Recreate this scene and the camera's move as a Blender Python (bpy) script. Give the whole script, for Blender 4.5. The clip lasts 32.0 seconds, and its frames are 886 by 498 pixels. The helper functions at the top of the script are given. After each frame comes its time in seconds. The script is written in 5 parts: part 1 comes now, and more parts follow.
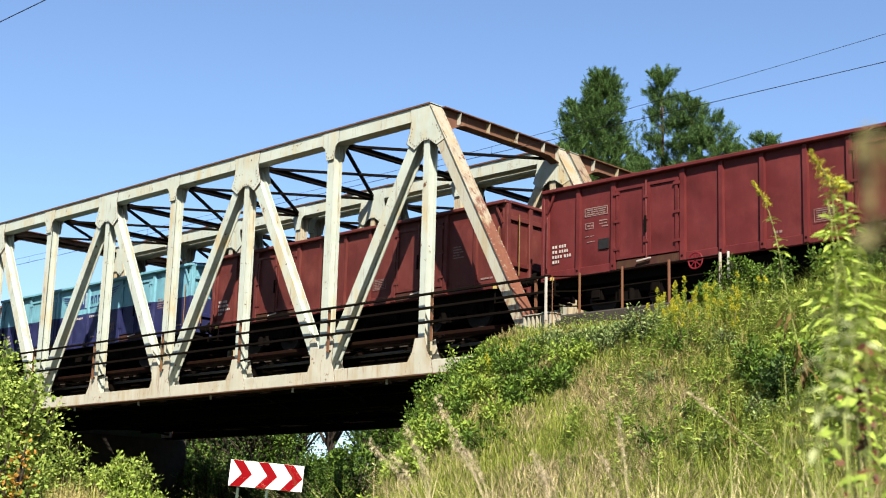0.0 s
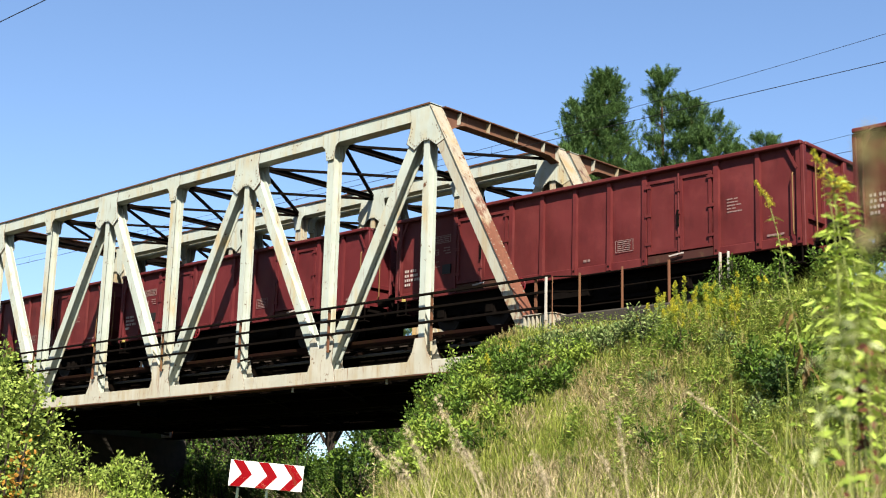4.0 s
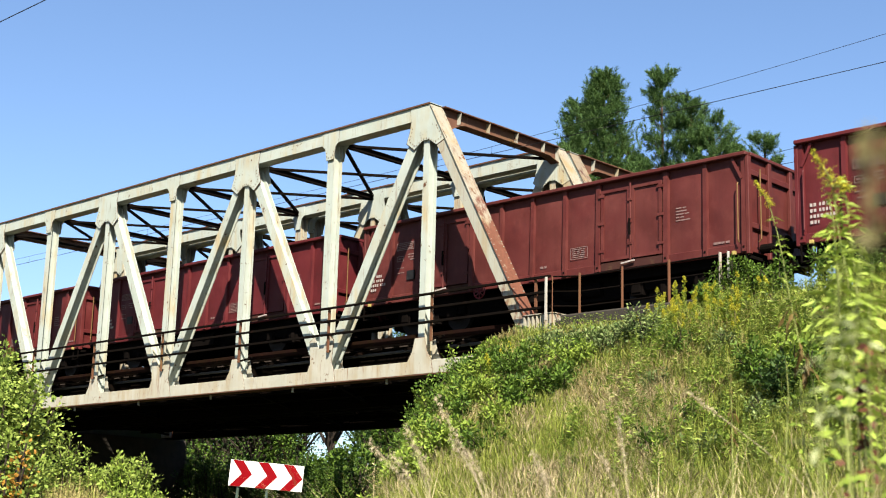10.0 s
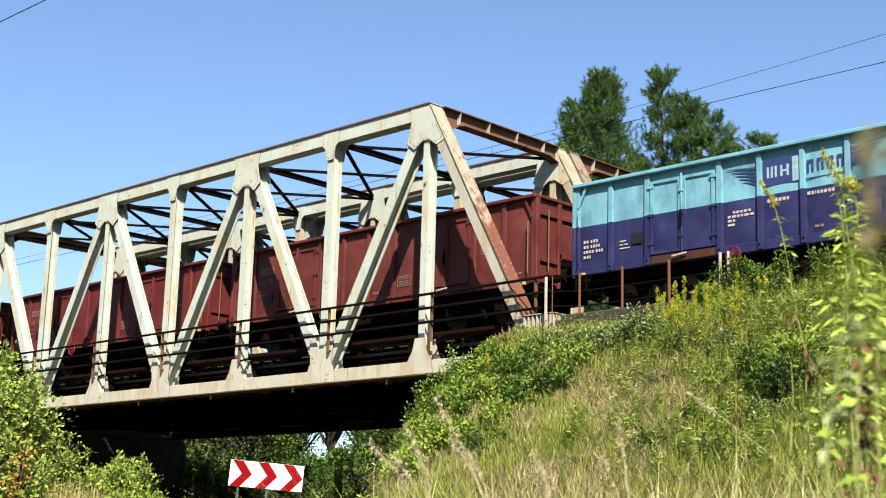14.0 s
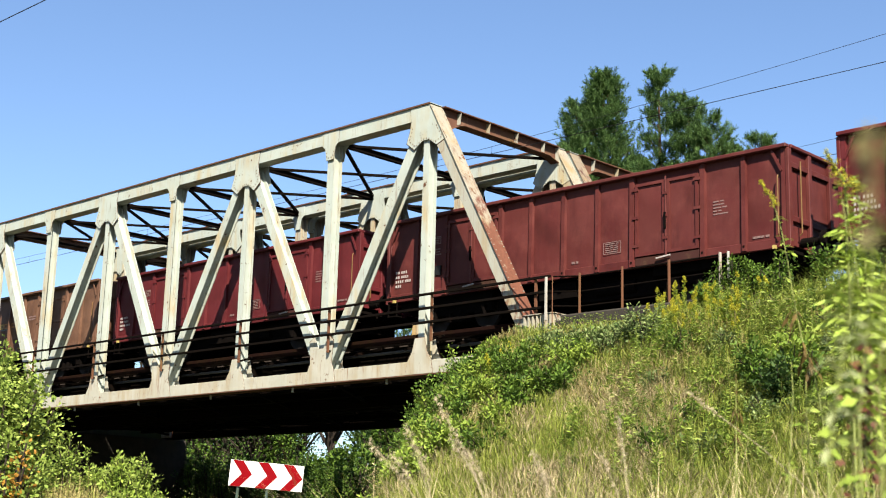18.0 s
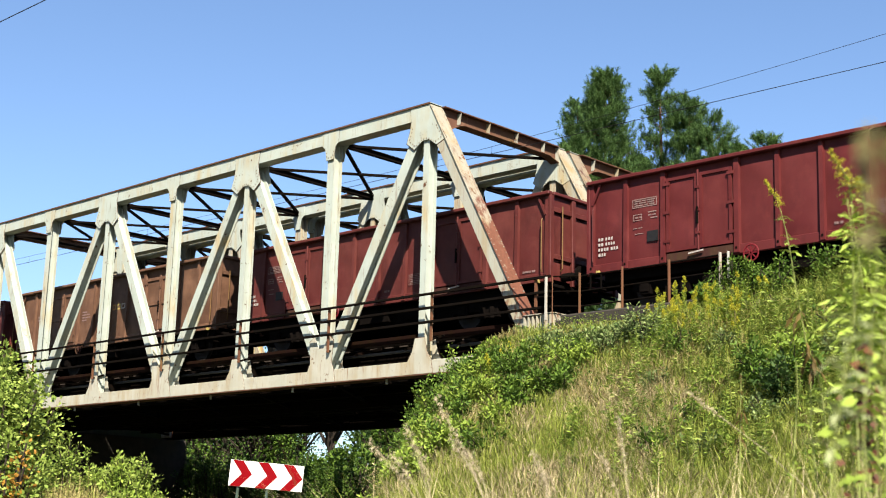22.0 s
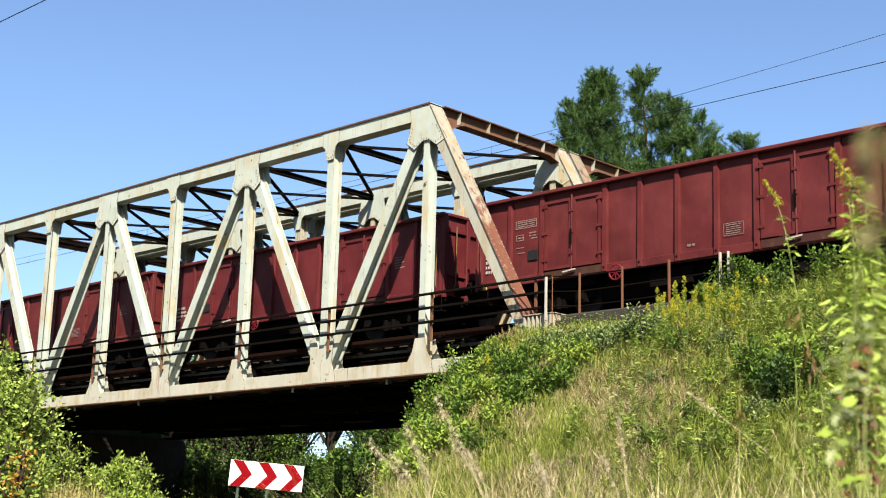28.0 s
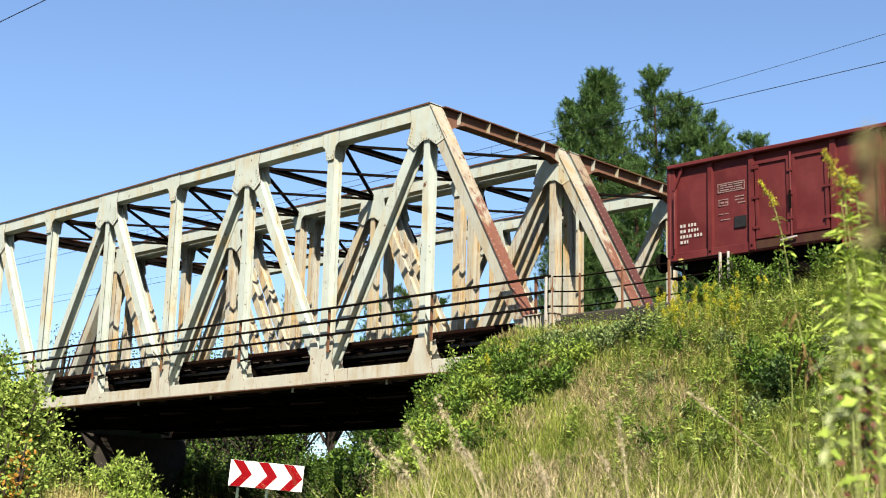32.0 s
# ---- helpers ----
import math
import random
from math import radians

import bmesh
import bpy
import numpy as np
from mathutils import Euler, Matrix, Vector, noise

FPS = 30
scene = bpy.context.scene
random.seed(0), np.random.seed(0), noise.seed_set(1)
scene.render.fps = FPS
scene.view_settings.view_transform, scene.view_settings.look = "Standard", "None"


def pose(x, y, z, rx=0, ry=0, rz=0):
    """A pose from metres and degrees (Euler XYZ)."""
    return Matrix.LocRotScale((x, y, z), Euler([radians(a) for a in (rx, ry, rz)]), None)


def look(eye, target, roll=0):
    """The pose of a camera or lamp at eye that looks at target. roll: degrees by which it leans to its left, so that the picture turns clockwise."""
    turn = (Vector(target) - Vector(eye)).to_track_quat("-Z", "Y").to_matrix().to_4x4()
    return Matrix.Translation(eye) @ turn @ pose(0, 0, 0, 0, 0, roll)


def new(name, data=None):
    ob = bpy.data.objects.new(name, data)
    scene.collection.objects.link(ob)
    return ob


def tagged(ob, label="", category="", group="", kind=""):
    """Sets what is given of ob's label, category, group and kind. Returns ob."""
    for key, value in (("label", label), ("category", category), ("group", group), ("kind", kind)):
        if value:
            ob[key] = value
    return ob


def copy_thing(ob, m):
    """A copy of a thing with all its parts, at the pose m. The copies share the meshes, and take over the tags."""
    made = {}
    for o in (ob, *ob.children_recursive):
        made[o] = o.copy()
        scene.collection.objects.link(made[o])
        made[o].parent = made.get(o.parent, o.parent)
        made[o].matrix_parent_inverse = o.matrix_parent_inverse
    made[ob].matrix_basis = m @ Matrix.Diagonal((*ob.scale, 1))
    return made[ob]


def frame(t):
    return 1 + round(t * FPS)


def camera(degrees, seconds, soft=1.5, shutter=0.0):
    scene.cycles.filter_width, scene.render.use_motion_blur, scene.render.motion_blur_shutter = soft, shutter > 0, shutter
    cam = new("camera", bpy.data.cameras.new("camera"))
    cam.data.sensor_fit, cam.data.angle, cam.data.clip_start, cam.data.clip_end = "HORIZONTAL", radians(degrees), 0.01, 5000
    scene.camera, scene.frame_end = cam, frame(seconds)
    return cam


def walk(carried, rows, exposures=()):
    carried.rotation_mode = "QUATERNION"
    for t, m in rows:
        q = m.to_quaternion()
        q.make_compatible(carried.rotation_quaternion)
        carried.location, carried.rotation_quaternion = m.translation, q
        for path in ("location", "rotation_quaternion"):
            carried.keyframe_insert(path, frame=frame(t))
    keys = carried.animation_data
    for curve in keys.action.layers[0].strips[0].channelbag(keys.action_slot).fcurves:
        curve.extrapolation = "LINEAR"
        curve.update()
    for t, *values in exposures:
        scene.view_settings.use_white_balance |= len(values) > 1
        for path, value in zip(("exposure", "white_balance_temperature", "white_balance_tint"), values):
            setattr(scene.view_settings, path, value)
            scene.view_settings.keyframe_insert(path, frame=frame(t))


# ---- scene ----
cam = camera(36.33, 32.0, soft=1.1)
EYE = (20.819, -24.711, -4.157)
VIEW = look(EYE, (0.4037, -3.6564, 2.1615), roll=1.54)
cam.data.dof.use_dof, cam.data.dof.focus_distance, cam.data.dof.aperture_fstop = True, 31.0, 6.5
walk(cam, [(0.0, VIEW), (32.0, VIEW)], [(0.0, 1.825, 7050, 12.0), (32.0, 1.825, 7050, 12.0)])

# ---- light ----
SUN_EL, SUN_AZ = 43.0, 50.0          # degrees; azimuth from -y towards +x
sun_way = Vector((math.sin(radians(SUN_AZ)) * math.cos(radians(SUN_EL)),
                  -math.cos(radians(SUN_AZ)) * math.cos(radians(SUN_EL)), math.sin(radians(SUN_EL))))
world = bpy.data.worlds.new("sky")
scene.world = world
world.use_nodes = True
sky = world.node_tree.nodes.new("ShaderNodeTexSky")
sky.sky_type, sky.sun_disc = "NISHITA", False
sky.sun_elevation = radians(SUN_EL)
sky.sun_rotation = math.atan2(sun_way.x, sun_way.y)
sky.air_density, sky.dust_density, sky.ozone_density = 1.0, 0.7, 7.0
back = world.node_tree.nodes["Background"]
back.inputs["Strength"].default_value = 0.06
world.node_tree.links.new(sky.outputs[0], back.inputs["Color"])
lamp = bpy.data.lights.new("sun", "SUN")
lamp.energy, lamp.angle, lamp.color = 5.0, radians(0.53), (1.0, 0.95, 0.86)
new("sun", lamp).matrix_world = Matrix.LocRotScale((0, 0, 40), sun_way.to_track_quat("Z", "Y"), None)


# ---- materials ----
def mat(name, rough=0.7, metal=0.0):
    m = bpy.data.materials.new(name)
    m.use_nodes = True
    b = m.node_tree.nodes["Principled BSDF"]
    b.inputs["Roughness"].default_value = rough
    b.inputs["Metallic"].default_value = metal
    return m, m.node_tree, b


def node(nt, kind, **values):
    n = nt.nodes.new(kind)
    for k, v in values.items():
        n.inputs[k].default_value = v
    return n


def coords(nt, scale=(1, 1, 1), shift=False):
    """Object coordinates, scaled; shift moves them by the object's own random number."""
    tc = nt.nodes.new("ShaderNodeTexCoord")
    mp = nt.nodes.new("ShaderNodeMapping")
    mp.inputs["Scale"].default_value = scale
    nt.links.new(tc.outputs["Object"], mp.inputs["Vector"])
    if shift:
        oi = nt.nodes.new("ShaderNodeObjectInfo")
        mu = nt.nodes.new("ShaderNodeMath")
        mu.operation = "MULTIPLY"
        mu.inputs[1].default_value = 40.0
        nt.links.new(oi.outputs["Random"], mu.inputs[0])
        nt.links.new(mu.outputs[0], mp.inputs["Location"])
    return mp.outputs[0]


def noise_fac(nt, vec, scale, detail=4.0, lo=0.4, hi=0.6, rough=0.6):
    n = node(nt, "ShaderNodeTexNoise", Scale=scale, Detail=detail, Roughness=rough)
    nt.links.new(vec, n.inputs["Vector"])
    r = nt.nodes.new("ShaderNodeValToRGB")
    r.color_ramp.elements[0].position, r.color_ramp.elements[1].position = lo, hi
    nt.links.new(n.outputs[0], r.inputs[0])
    return r.outputs[0]


def blend(nt, fac, a, b, kind="MIX"):
    m = nt.nodes.new("ShaderNodeMix")
    m.data_type, m.blend_type = "RGBA", kind
    for sock, v in ((m.inputs[0], fac), (m.inputs[6], a), (m.inputs[7], b)):
        if isinstance(v, (int, float)):
            sock.default_value = v
        elif isinstance(v, tuple):
            sock.default_value = (*v, 1.0) if len(v) == 3 else v
        else:
            nt.links.new(v, sock)
    return m.outputs[2]


def bump(nt, bsdf, height, strength=0.3, dist=0.01):
    bp = node(nt, "ShaderNodeBump", Strength=strength, Distance=dist)
    nt.links.new(height, bp.inputs["Height"])
    nt.links.new(bp.outputs[0], bsdf.inputs["Normal"])


def plain(name, color, rough=0.7, metal=0.0, spread=0.25, scale=8.0):
    m, nt, b = mat(name, rough, metal)
    b.inputs["Specular IOR Level"].default_value = 0.25
    v = coords(nt)
    f = noise_fac(nt, v, scale, 6, 0.3, 0.7)
    c = blend(nt, f, tuple(x * (1 - spread) for x in color), tuple(min(1, x * (1 + spread)) for x in color))
    nt.links.new(c, b.inputs["Base Color"])
    bump(nt, b, f, 0.25, 0.01)
    return m


def steel_paint(name, base, rust, amount, streak=0.5, rough=0.6, stain=(0.186, 0.118, 0.0341)):
    """Painted steel: stained paint, rust patches and rust running down."""
    m, nt, b = mat(name, rough)
    b.inputs["Specular IOR Level"].default_value = 0.2
    v = coords(nt)
    dirt = noise_fac(nt, v, 1.3, 6, 0.3, 0.75)
    c = blend(nt, dirt, tuple(x * y for x, y in zip(base, (0.80, 0.80, 0.77))), base)
    grain = noise_fac(nt, v, 45, 4, 0.35, 0.7)
    c = blend(nt, blend(nt, 0.10, (0, 0, 0), grain), c, tuple(x * 0.6 for x in base))
    # yellow-brown staining in soft upright runs, strong in some places only
    where = noise_fac(nt, v, 0.55, 3, 0.47 - 0.06 * streak, 0.66 - 0.05 * streak)
    run = noise_fac(nt, coords(nt, (3.2, 3.2, 0.4)), 1.0, 6, 0.43, 0.66)
    c = blend(nt, blend(nt, where, (0, 0, 0), run), c, tuple(0.25 * x + 0.75 * y * min(1.0, base[0] / 0.18) for x, y in zip(base, stain)))
    drip = noise_fac(nt, coords(nt, (16, 16, 0.8)), 1.0, 6, 0.56 - 0.03 * streak, 0.66 - 0.03 * streak, 0.7)
    seep = noise_fac(nt, v, 1.7, 4, 0.48 - 0.03 * streak, 0.62 - 0.03 * streak)
    c = blend(nt, blend(nt, 0.6, (0, 0, 0), blend(nt, seep, (0, 0, 0), drip)), c, rust)
    patch = noise_fac(nt, v, 3.0, 10, 0.74 - amount * 0.3, 0.785 - amount * 0.3, 0.72)
    deep = noise_fac(nt, v, 17, 4, 0.3, 0.7)
    rc = blend(nt, deep, tuple(x * 0.45 for x in rust), rust)
    c = blend(nt, patch, c, rc)
    nt.links.new(c, b.inputs["Base Color"])
    nt.links.new(blend(nt, patch, (rough, rough, rough), (0.9, 0.9, 0.9)), b.inputs["Roughness"])
    bump(nt, b, blend(nt, 0.5, patch, grain), 0.25, 0.006)
    return m


def rust_below(m, rust, start, depth):
    """Lets rust take over the paint of m from the height start downwards, in ragged tongues."""
    nt = m.node_tree
    b = nt.nodes["Principled BSDF"]
    old = b.inputs["Base Color"].links[0].from_socket
    tc = nt.nodes.new("ShaderNodeTexCoord")
    sp = nt.nodes.new("ShaderNodeSeparateXYZ")
    nt.links.new(tc.outputs["Object"], sp.inputs[0])
    mr = node(nt, "ShaderNodeMapRange")
    mr.inputs["From Min"].default_value, mr.inputs["From Max"].default_value = start, start - depth
    mr.inputs["To Min"].default_value, mr.inputs["To Max"].default_value = -0.22, 0.30
    nt.links.new(sp.outputs["Z"], mr.inputs["Value"])
    n = node(nt, "ShaderNodeTexNoise", Scale=1.0, Detail=9.0, Roughness=0.72)
    nt.links.new(coords(nt, (3.5, 3.5, 1.6)), n.inputs["Vector"])
    add = nt.nodes.new("ShaderNodeMath")
    nt.links.new(mr.outputs[0], add.inputs[0])
    nt.links.new(n.outputs[0], add.inputs[1])
    r = nt.nodes.new("ShaderNodeValToRGB")
    r.color_ramp.elements[0].position, r.color_ramp.elements[1].position = 0.50, 0.60
    nt.links.new(add.outputs[0], r.inputs[0])
    deep = noise_fac(nt, coords(nt), 14, 5, 0.3, 0.7)
    nt.links.new(blend(nt, r.outputs[0], old, blend(nt, deep, tuple(x * 0.6 for x in rust), rust)), b.inputs["Base Color"])
    return m


RUST = (0.0967, 0.0372, 0.0167)
M_truss = steel_paint("pale_grey_bridge_paint", (0.288, 0.326, 0.296), RUST, 0.44, 0.7, stain=(0.26, 0.18, 0.06))
M_truss_low = steel_paint("stained_bridge_paint", (0.300, 0.298, 0.250), (0.120, 0.046, 0.016), 0.45, 1.1)
M_truss_rust = rust_below(steel_paint("rusting_bridge_paint", (0.254, 0.26, 0.223), (0.124, 0.0496, 0.0217), 0.46, 1.0), (0.124, 0.0465, 0.0248), 3.4, 4.5)
M_truss_far = steel_paint("stained_second_bridge_paint", (0.255, 0.260, 0.225), (0.13, 0.06, 0.018), 0.40, 2.6, stain=(0.30, 0.185, 0.04))
M_cover = rust_below(steel_paint("rust_bled_cover_plate", (0.229, 0.217, 0.174), (0.13, 0.0527, 0.0217), 0.50, 1.6), (0.124, 0.0496, 0.031), 7.2, 5.4)
M_rust = steel_paint("red_brown_rust", (0.0713, 0.031, 0.0198), (0.124, 0.0527, 0.0248), 0.5, 0.4, 0.9)
M_girder = steel_paint("flaking_girder_paint", (0.093, 0.0434, 0.0279), (0.161, 0.093, 0.0558), 0.55, 0.5, 0.9)
M_redprimer = rust_below(steel_paint("old_red_primer", (0.167, 0.136, 0.0992), (0.0744, 0.0279, 0.0186), 0.60, 0.8, 0.85), (0.0589, 0.0186, 0.0161), 7.6, 2.6)
# rusted steel, its colour taken near black for the shade under the bridges
M_dark = steel_paint("shade_dark_rusted_steel", (0.00409, 0.0031, 0.0026), (0.0118, 0.00558, 0.00372), 0.45, 0.1, 0.9)
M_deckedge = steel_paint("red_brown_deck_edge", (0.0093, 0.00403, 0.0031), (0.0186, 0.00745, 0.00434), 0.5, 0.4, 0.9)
M_post = steel_paint("rust_red_post", (0.0992, 0.0409, 0.0223), (0.136, 0.0806, 0.0434), 0.5, 0.6, 0.8)
M_whitepost = steel_paint("white_post_paint", (0.291, 0.285, 0.267), RUST, 0.35, 0.7)
M_rivet = plain("stained_rivet_paint", (0.13, 0.10, 0.07), 0.8, 0, 0.4, 20)
M_pipe = plain("grey_conduit", (0.0248, 0.0248, 0.0236), 0.7)

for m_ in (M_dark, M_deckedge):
    m_.node_tree.nodes["Principled BSDF"].inputs["Specular IOR Level"].default_value = 0.02      # gloss taken out so the painted shade under the deck stays black


def wagon_paint(name, base, dust, amount=0.5, upper=None, split=2.0):
    """Wagon enamel: faded, dusty, with rust specks; upper is the colour above the height split."""
    m, nt, b = mat(name, 0.62)
    b.inputs["Specular IOR Level"].default_value = 0.2
    v = coords(nt, shift=True)
    c = base
    if upper:
        tc = nt.nodes.new("ShaderNodeTexCoord")
        sp = nt.nodes.new("ShaderNodeSeparateXYZ")
        nt.links.new(tc.outputs["Object"], sp.inputs[0])
        gt = nt.nodes.new("ShaderNodeMath")
        gt.operation = "GREATER_THAN"
        gt.inputs[1].default_value = split
        nt.links.new(sp.outputs["Z"], gt.inputs[0])
        c = blend(nt, gt.outputs[0], base, upper)
    fade = noise_fac(nt, v, 0.9, 6, 0.3, 0.75)
    c = blend(nt, blend(nt, amount * 0.95, (0, 0, 0), fade), c, dust)
    blotch = noise_fac(nt, v, 2.6, 7, 0.50, 0.74, 0.65)
    c = blend(nt, blend(nt, 0.2 + amount * 0.3, (0, 0, 0), blotch), c, tuple(min(1.0, x * 1.35) for x in dust))
    grime = noise_fac(nt, coords(nt, (2.2, 2.2, 1.1), True), 1.0, 6, 0.52, 0.72, 0.65)
    c = blend(nt, blend(nt, 0.45, (0, 0, 0), grime), c, tuple(x * 0.45 for x in base))
    runs = noise_fac(nt, coords(nt, (9, 9, 0.7), True), 1.0, 5, 0.5, 0.8)
    c = blend(nt, blend(nt, amount * 0.35, (0, 0, 0), runs), c, tuple(x * 0.55 for x in base))
    speck = noise_fac(nt, v, 7.0, 8, 0.66, 0.72, 0.7)
    c = blend(nt, blend(nt, 0.55, (0, 0, 0), speck), c, (0.0409, 0.0167, 0.0112))
    nt.links.new(c, b.inputs["Base Color"])
    dent = noise_fac(nt, v, 1.0, 0.5, 0.2, 0.8)
    bump(nt, b, dent, 0.9, 0.09)
    return m


M_red = [wagon_paint("oxide_red_wagon_paint", (0.0556, 0.0059, 0.0066), (0.075, 0.0152, 0.0132), 0.55),
         wagon_paint("faded_red_wagon_paint", (0.0528, 0.00799, 0.00729), (0.0736, 0.0202, 0.016), 0.75),
         wagon_paint("fresh_red_wagon_paint", (0.0569, 0.00556, 0.00729), (0.0694, 0.0118, 0.0118), 0.4)]
M_blue = wagon_paint("two_tone_blue_wagon_paint", (0.0065, 0.0075, 0.0424), (0.025, 0.0325, 0.075), 0.35, (0.09, 0.235, 0.284), 2.16)
M_brown = wagon_paint("brown_wagon_paint", (0.060, 0.0285, 0.0165), (0.115, 0.061, 0.037), 0.8)


# running gear steel with the shade beneath the wagons put into its colour
M_under = plain("shade_black_brown_steel", (0.00335, 0.0026, 0.00223), 0.95)
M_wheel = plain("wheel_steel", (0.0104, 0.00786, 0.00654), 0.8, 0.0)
# no gloss, so that this painted shade stays black
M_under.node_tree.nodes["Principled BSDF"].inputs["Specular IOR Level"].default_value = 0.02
M_mark = plain("white_stencil_paint", (0.242, 0.218, 0.203), 0.7, 0, 0.3, 30)
M_markdim = plain("worn_stencil_paint", (0.124, 0.0775, 0.0713), 0.8, 0, 0.5, 30)
M_gold = plain("yellowed_handrail_paint", (0.0967, 0.0521, 0.0167), 0.7)
M_signal_red = plain("bright_red_paint", (0.0893, 0.00446, 0.00744), 0.5)
M_black = plain("black_plate", (0.00558, 0.00558, 0.00595), 0.6)
M_logo = plain("dark_blue_lettering_paint", (0.013, 0.0223, 0.0781), 0.6)
M_logolight = plain("pale_blue_lettering_paint", (0.149, 0.231, 0.268), 0.6)
M_orange = plain("orange_lettering_paint", (0.231, 0.112, 0.0372), 0.7)
M_yellowl = plain("yellow_lettering_paint", (0.246, 0.193, 0.0595), 0.7)
M_cyan = plain("cyan_lettering_paint", (0.0595, 0.126, 0.141), 0.7)
M_concrete = plain("weathered_concrete", (0.0205, 0.0175, 0.0138), 0.9, 0, 0.35, 3.0)
M_ballast = plain("ballast_stone", (0.0893, 0.0744, 0.0632), 0.95, 0, 0.5, 14.0)
M_sleeper = plain("tarred_oak", (0.0205, 0.0149, 0.0112), 0.85, 0, 0.4, 9.0)
M_rail = plain("rail_steel", (0.0595, 0.0372, 0.026), 0.55, 0.5)
M_wire = plain("copper_wire", (0.00744, 0.0067, 0.0067), 0.6, 0.0)
M_signwhite = plain("white_sign_sheet", (0.476, 0.476, 0.476), 0.35, 0, 0.03, 3)
M_signred = plain("red_sign_sheet", (0.12, 0.000446, 0.00223), 0.7, 0, 0.05, 3)
M_signred.node_tree.nodes["Principled BSDF"].inputs["Specular IOR Level"].default_value = 0.05
M_galv = plain("galvanised_green_post", (0.0372, 0.0595, 0.0446), 0.6, 0.2)
M_bark = plain("pine_bark", (0.0744, 0.0372, 0.0223), 0.95, 0, 0.5, 6)
M_twig = plain("grey_twig", (0.0223, 0.0167, 0.0119), 0.95, 0, 0.3, 20)


def foliage(name, dark, light, through_light=0.3, rough=0.6):
    m, nt, b = mat(name, rough)
    b.inputs["Specular IOR Level"].default_value = 0.12
    geo = nt.nodes.new("ShaderNodeNewGeometry")
    r = nt.nodes.new("ShaderNodeValToRGB")
    r.color_ramp.elements[0].color, r.color_ramp.elements[1].color = (*dark, 1), (*light, 1)
    nt.links.new(geo.outputs["Random Per Island"], r.inputs[0])
    big = noise_fac(nt, coords(nt), 0.8, 3, 0.3, 0.7)
    c = blend(nt, blend(nt, 0.35, (0, 0, 0), big), r.outputs[0], tuple(0.75 * x + 0.25 * y for x, y in zip(dark, light)))
    nt.links.new(c, b.inputs["Base Color"])
    tr = nt.nodes.new("ShaderNodeBsdfTranslucent")
    nt.links.new(c, tr.inputs["Color"])
    mix = nt.nodes.new("ShaderNodeMixShader")
    mix.inputs[0].default_value = through_light
    nt.links.new(b.outputs[0], mix.inputs[1])
    nt.links.new(tr.outputs[0], mix.inputs[2])
    nt.links.new(mix.outputs[0], nt.nodes["Material Output"].inputs["Surface"])
    return m


M_grass = foliage("green_grass", (0.0978, 0.132, 0.0207), (0.31, 0.351, 0.0782), 0.2)
M_straw = foliage("dry_straw_grass", (0.14, 0.115, 0.040), (0.385, 0.335, 0.145), 0.18)
M_bushleaf = foliage("grey_bright_bush_leaf", (0.0829, 0.138, 0.0193), (0.243, 0.304, 0.0718), 0.22)
M_palestraw = foliage("bleached_straw", (0.17, 0.135, 0.068), (0.52, 0.45, 0.27), 0.18)
M_leaf = foliage("shrub_leaf", (0.0189, 0.0494, 0.00706), (0.0988, 0.164, 0.0245), 0.22)
M_leafbright = foliage("bright_weed_leaf", (0.0862, 0.144, 0.0184), (0.213, 0.282, 0.0483), 0.22)
M_yellowleaf = foliage("yellow_green_leaf", (0.13, 0.19, 0.014), (0.33, 0.38, 0.045), 0.3)
M_leafgrey = foliage("grey_green_leaf", (0.0407, 0.0755, 0.0203), (0.186, 0.232, 0.087), 0.22)
# the shrub leaf again, darkened to paint in shade
M_leafdark = foliage("shaded_wood_leaf", (0.0145, 0.0363, 0.0102), (0.0471, 0.087, 0.0218))
M_autumn = foliage("turning_leaf", (0.149, 0.0714, 0.0119), (0.328, 0.179, 0.0298))
M_nearleaf = foliage("pale_goldenrod_leaf", (0.133, 0.203, 0.022), (0.286, 0.364, 0.0772), 0.25)
M_paleleaf = foliage("pale_grey_green_leaf", (0.163, 0.2, 0.0818), (0.312, 0.342, 0.179), 0.25)
M_deadleaf = foliage("dead_brown_leaf", (0.0335, 0.0223, 0.00595), (0.1, 0.0707, 0.0205), 0.2)
M_redleaf = foliage("withered_red_leaf", (0.0372, 0.0136, 0.00744), (0.105, 0.0465, 0.0217), 0.2)
M_olivehead = foliage("olive_seed_head", (0.121, 0.112, 0.0465), (0.223, 0.195, 0.093), 0.3)
M_needle = foliage("pine_needle", (0.017, 0.052, 0.016), (0.125, 0.215, 0.062), 0.3)
M_flower = foliage("goldenrod_flower", (0.266, 0.262, 0.0174), (0.43, 0.407, 0.0464), 0.3)
M_stalk = foliage("green_stalk", (0.0893, 0.106, 0.0335), (0.145, 0.151, 0.0502), 0.1)
M_palestalk = foliage("pale_green_stalk", (0.13, 0.16, 0.045), (0.22, 0.25, 0.08), 0.15)
M_deadstalk = foliage("dead_stalk", (0.254, 0.211, 0.133), (0.411, 0.356, 0.254), 0.2)


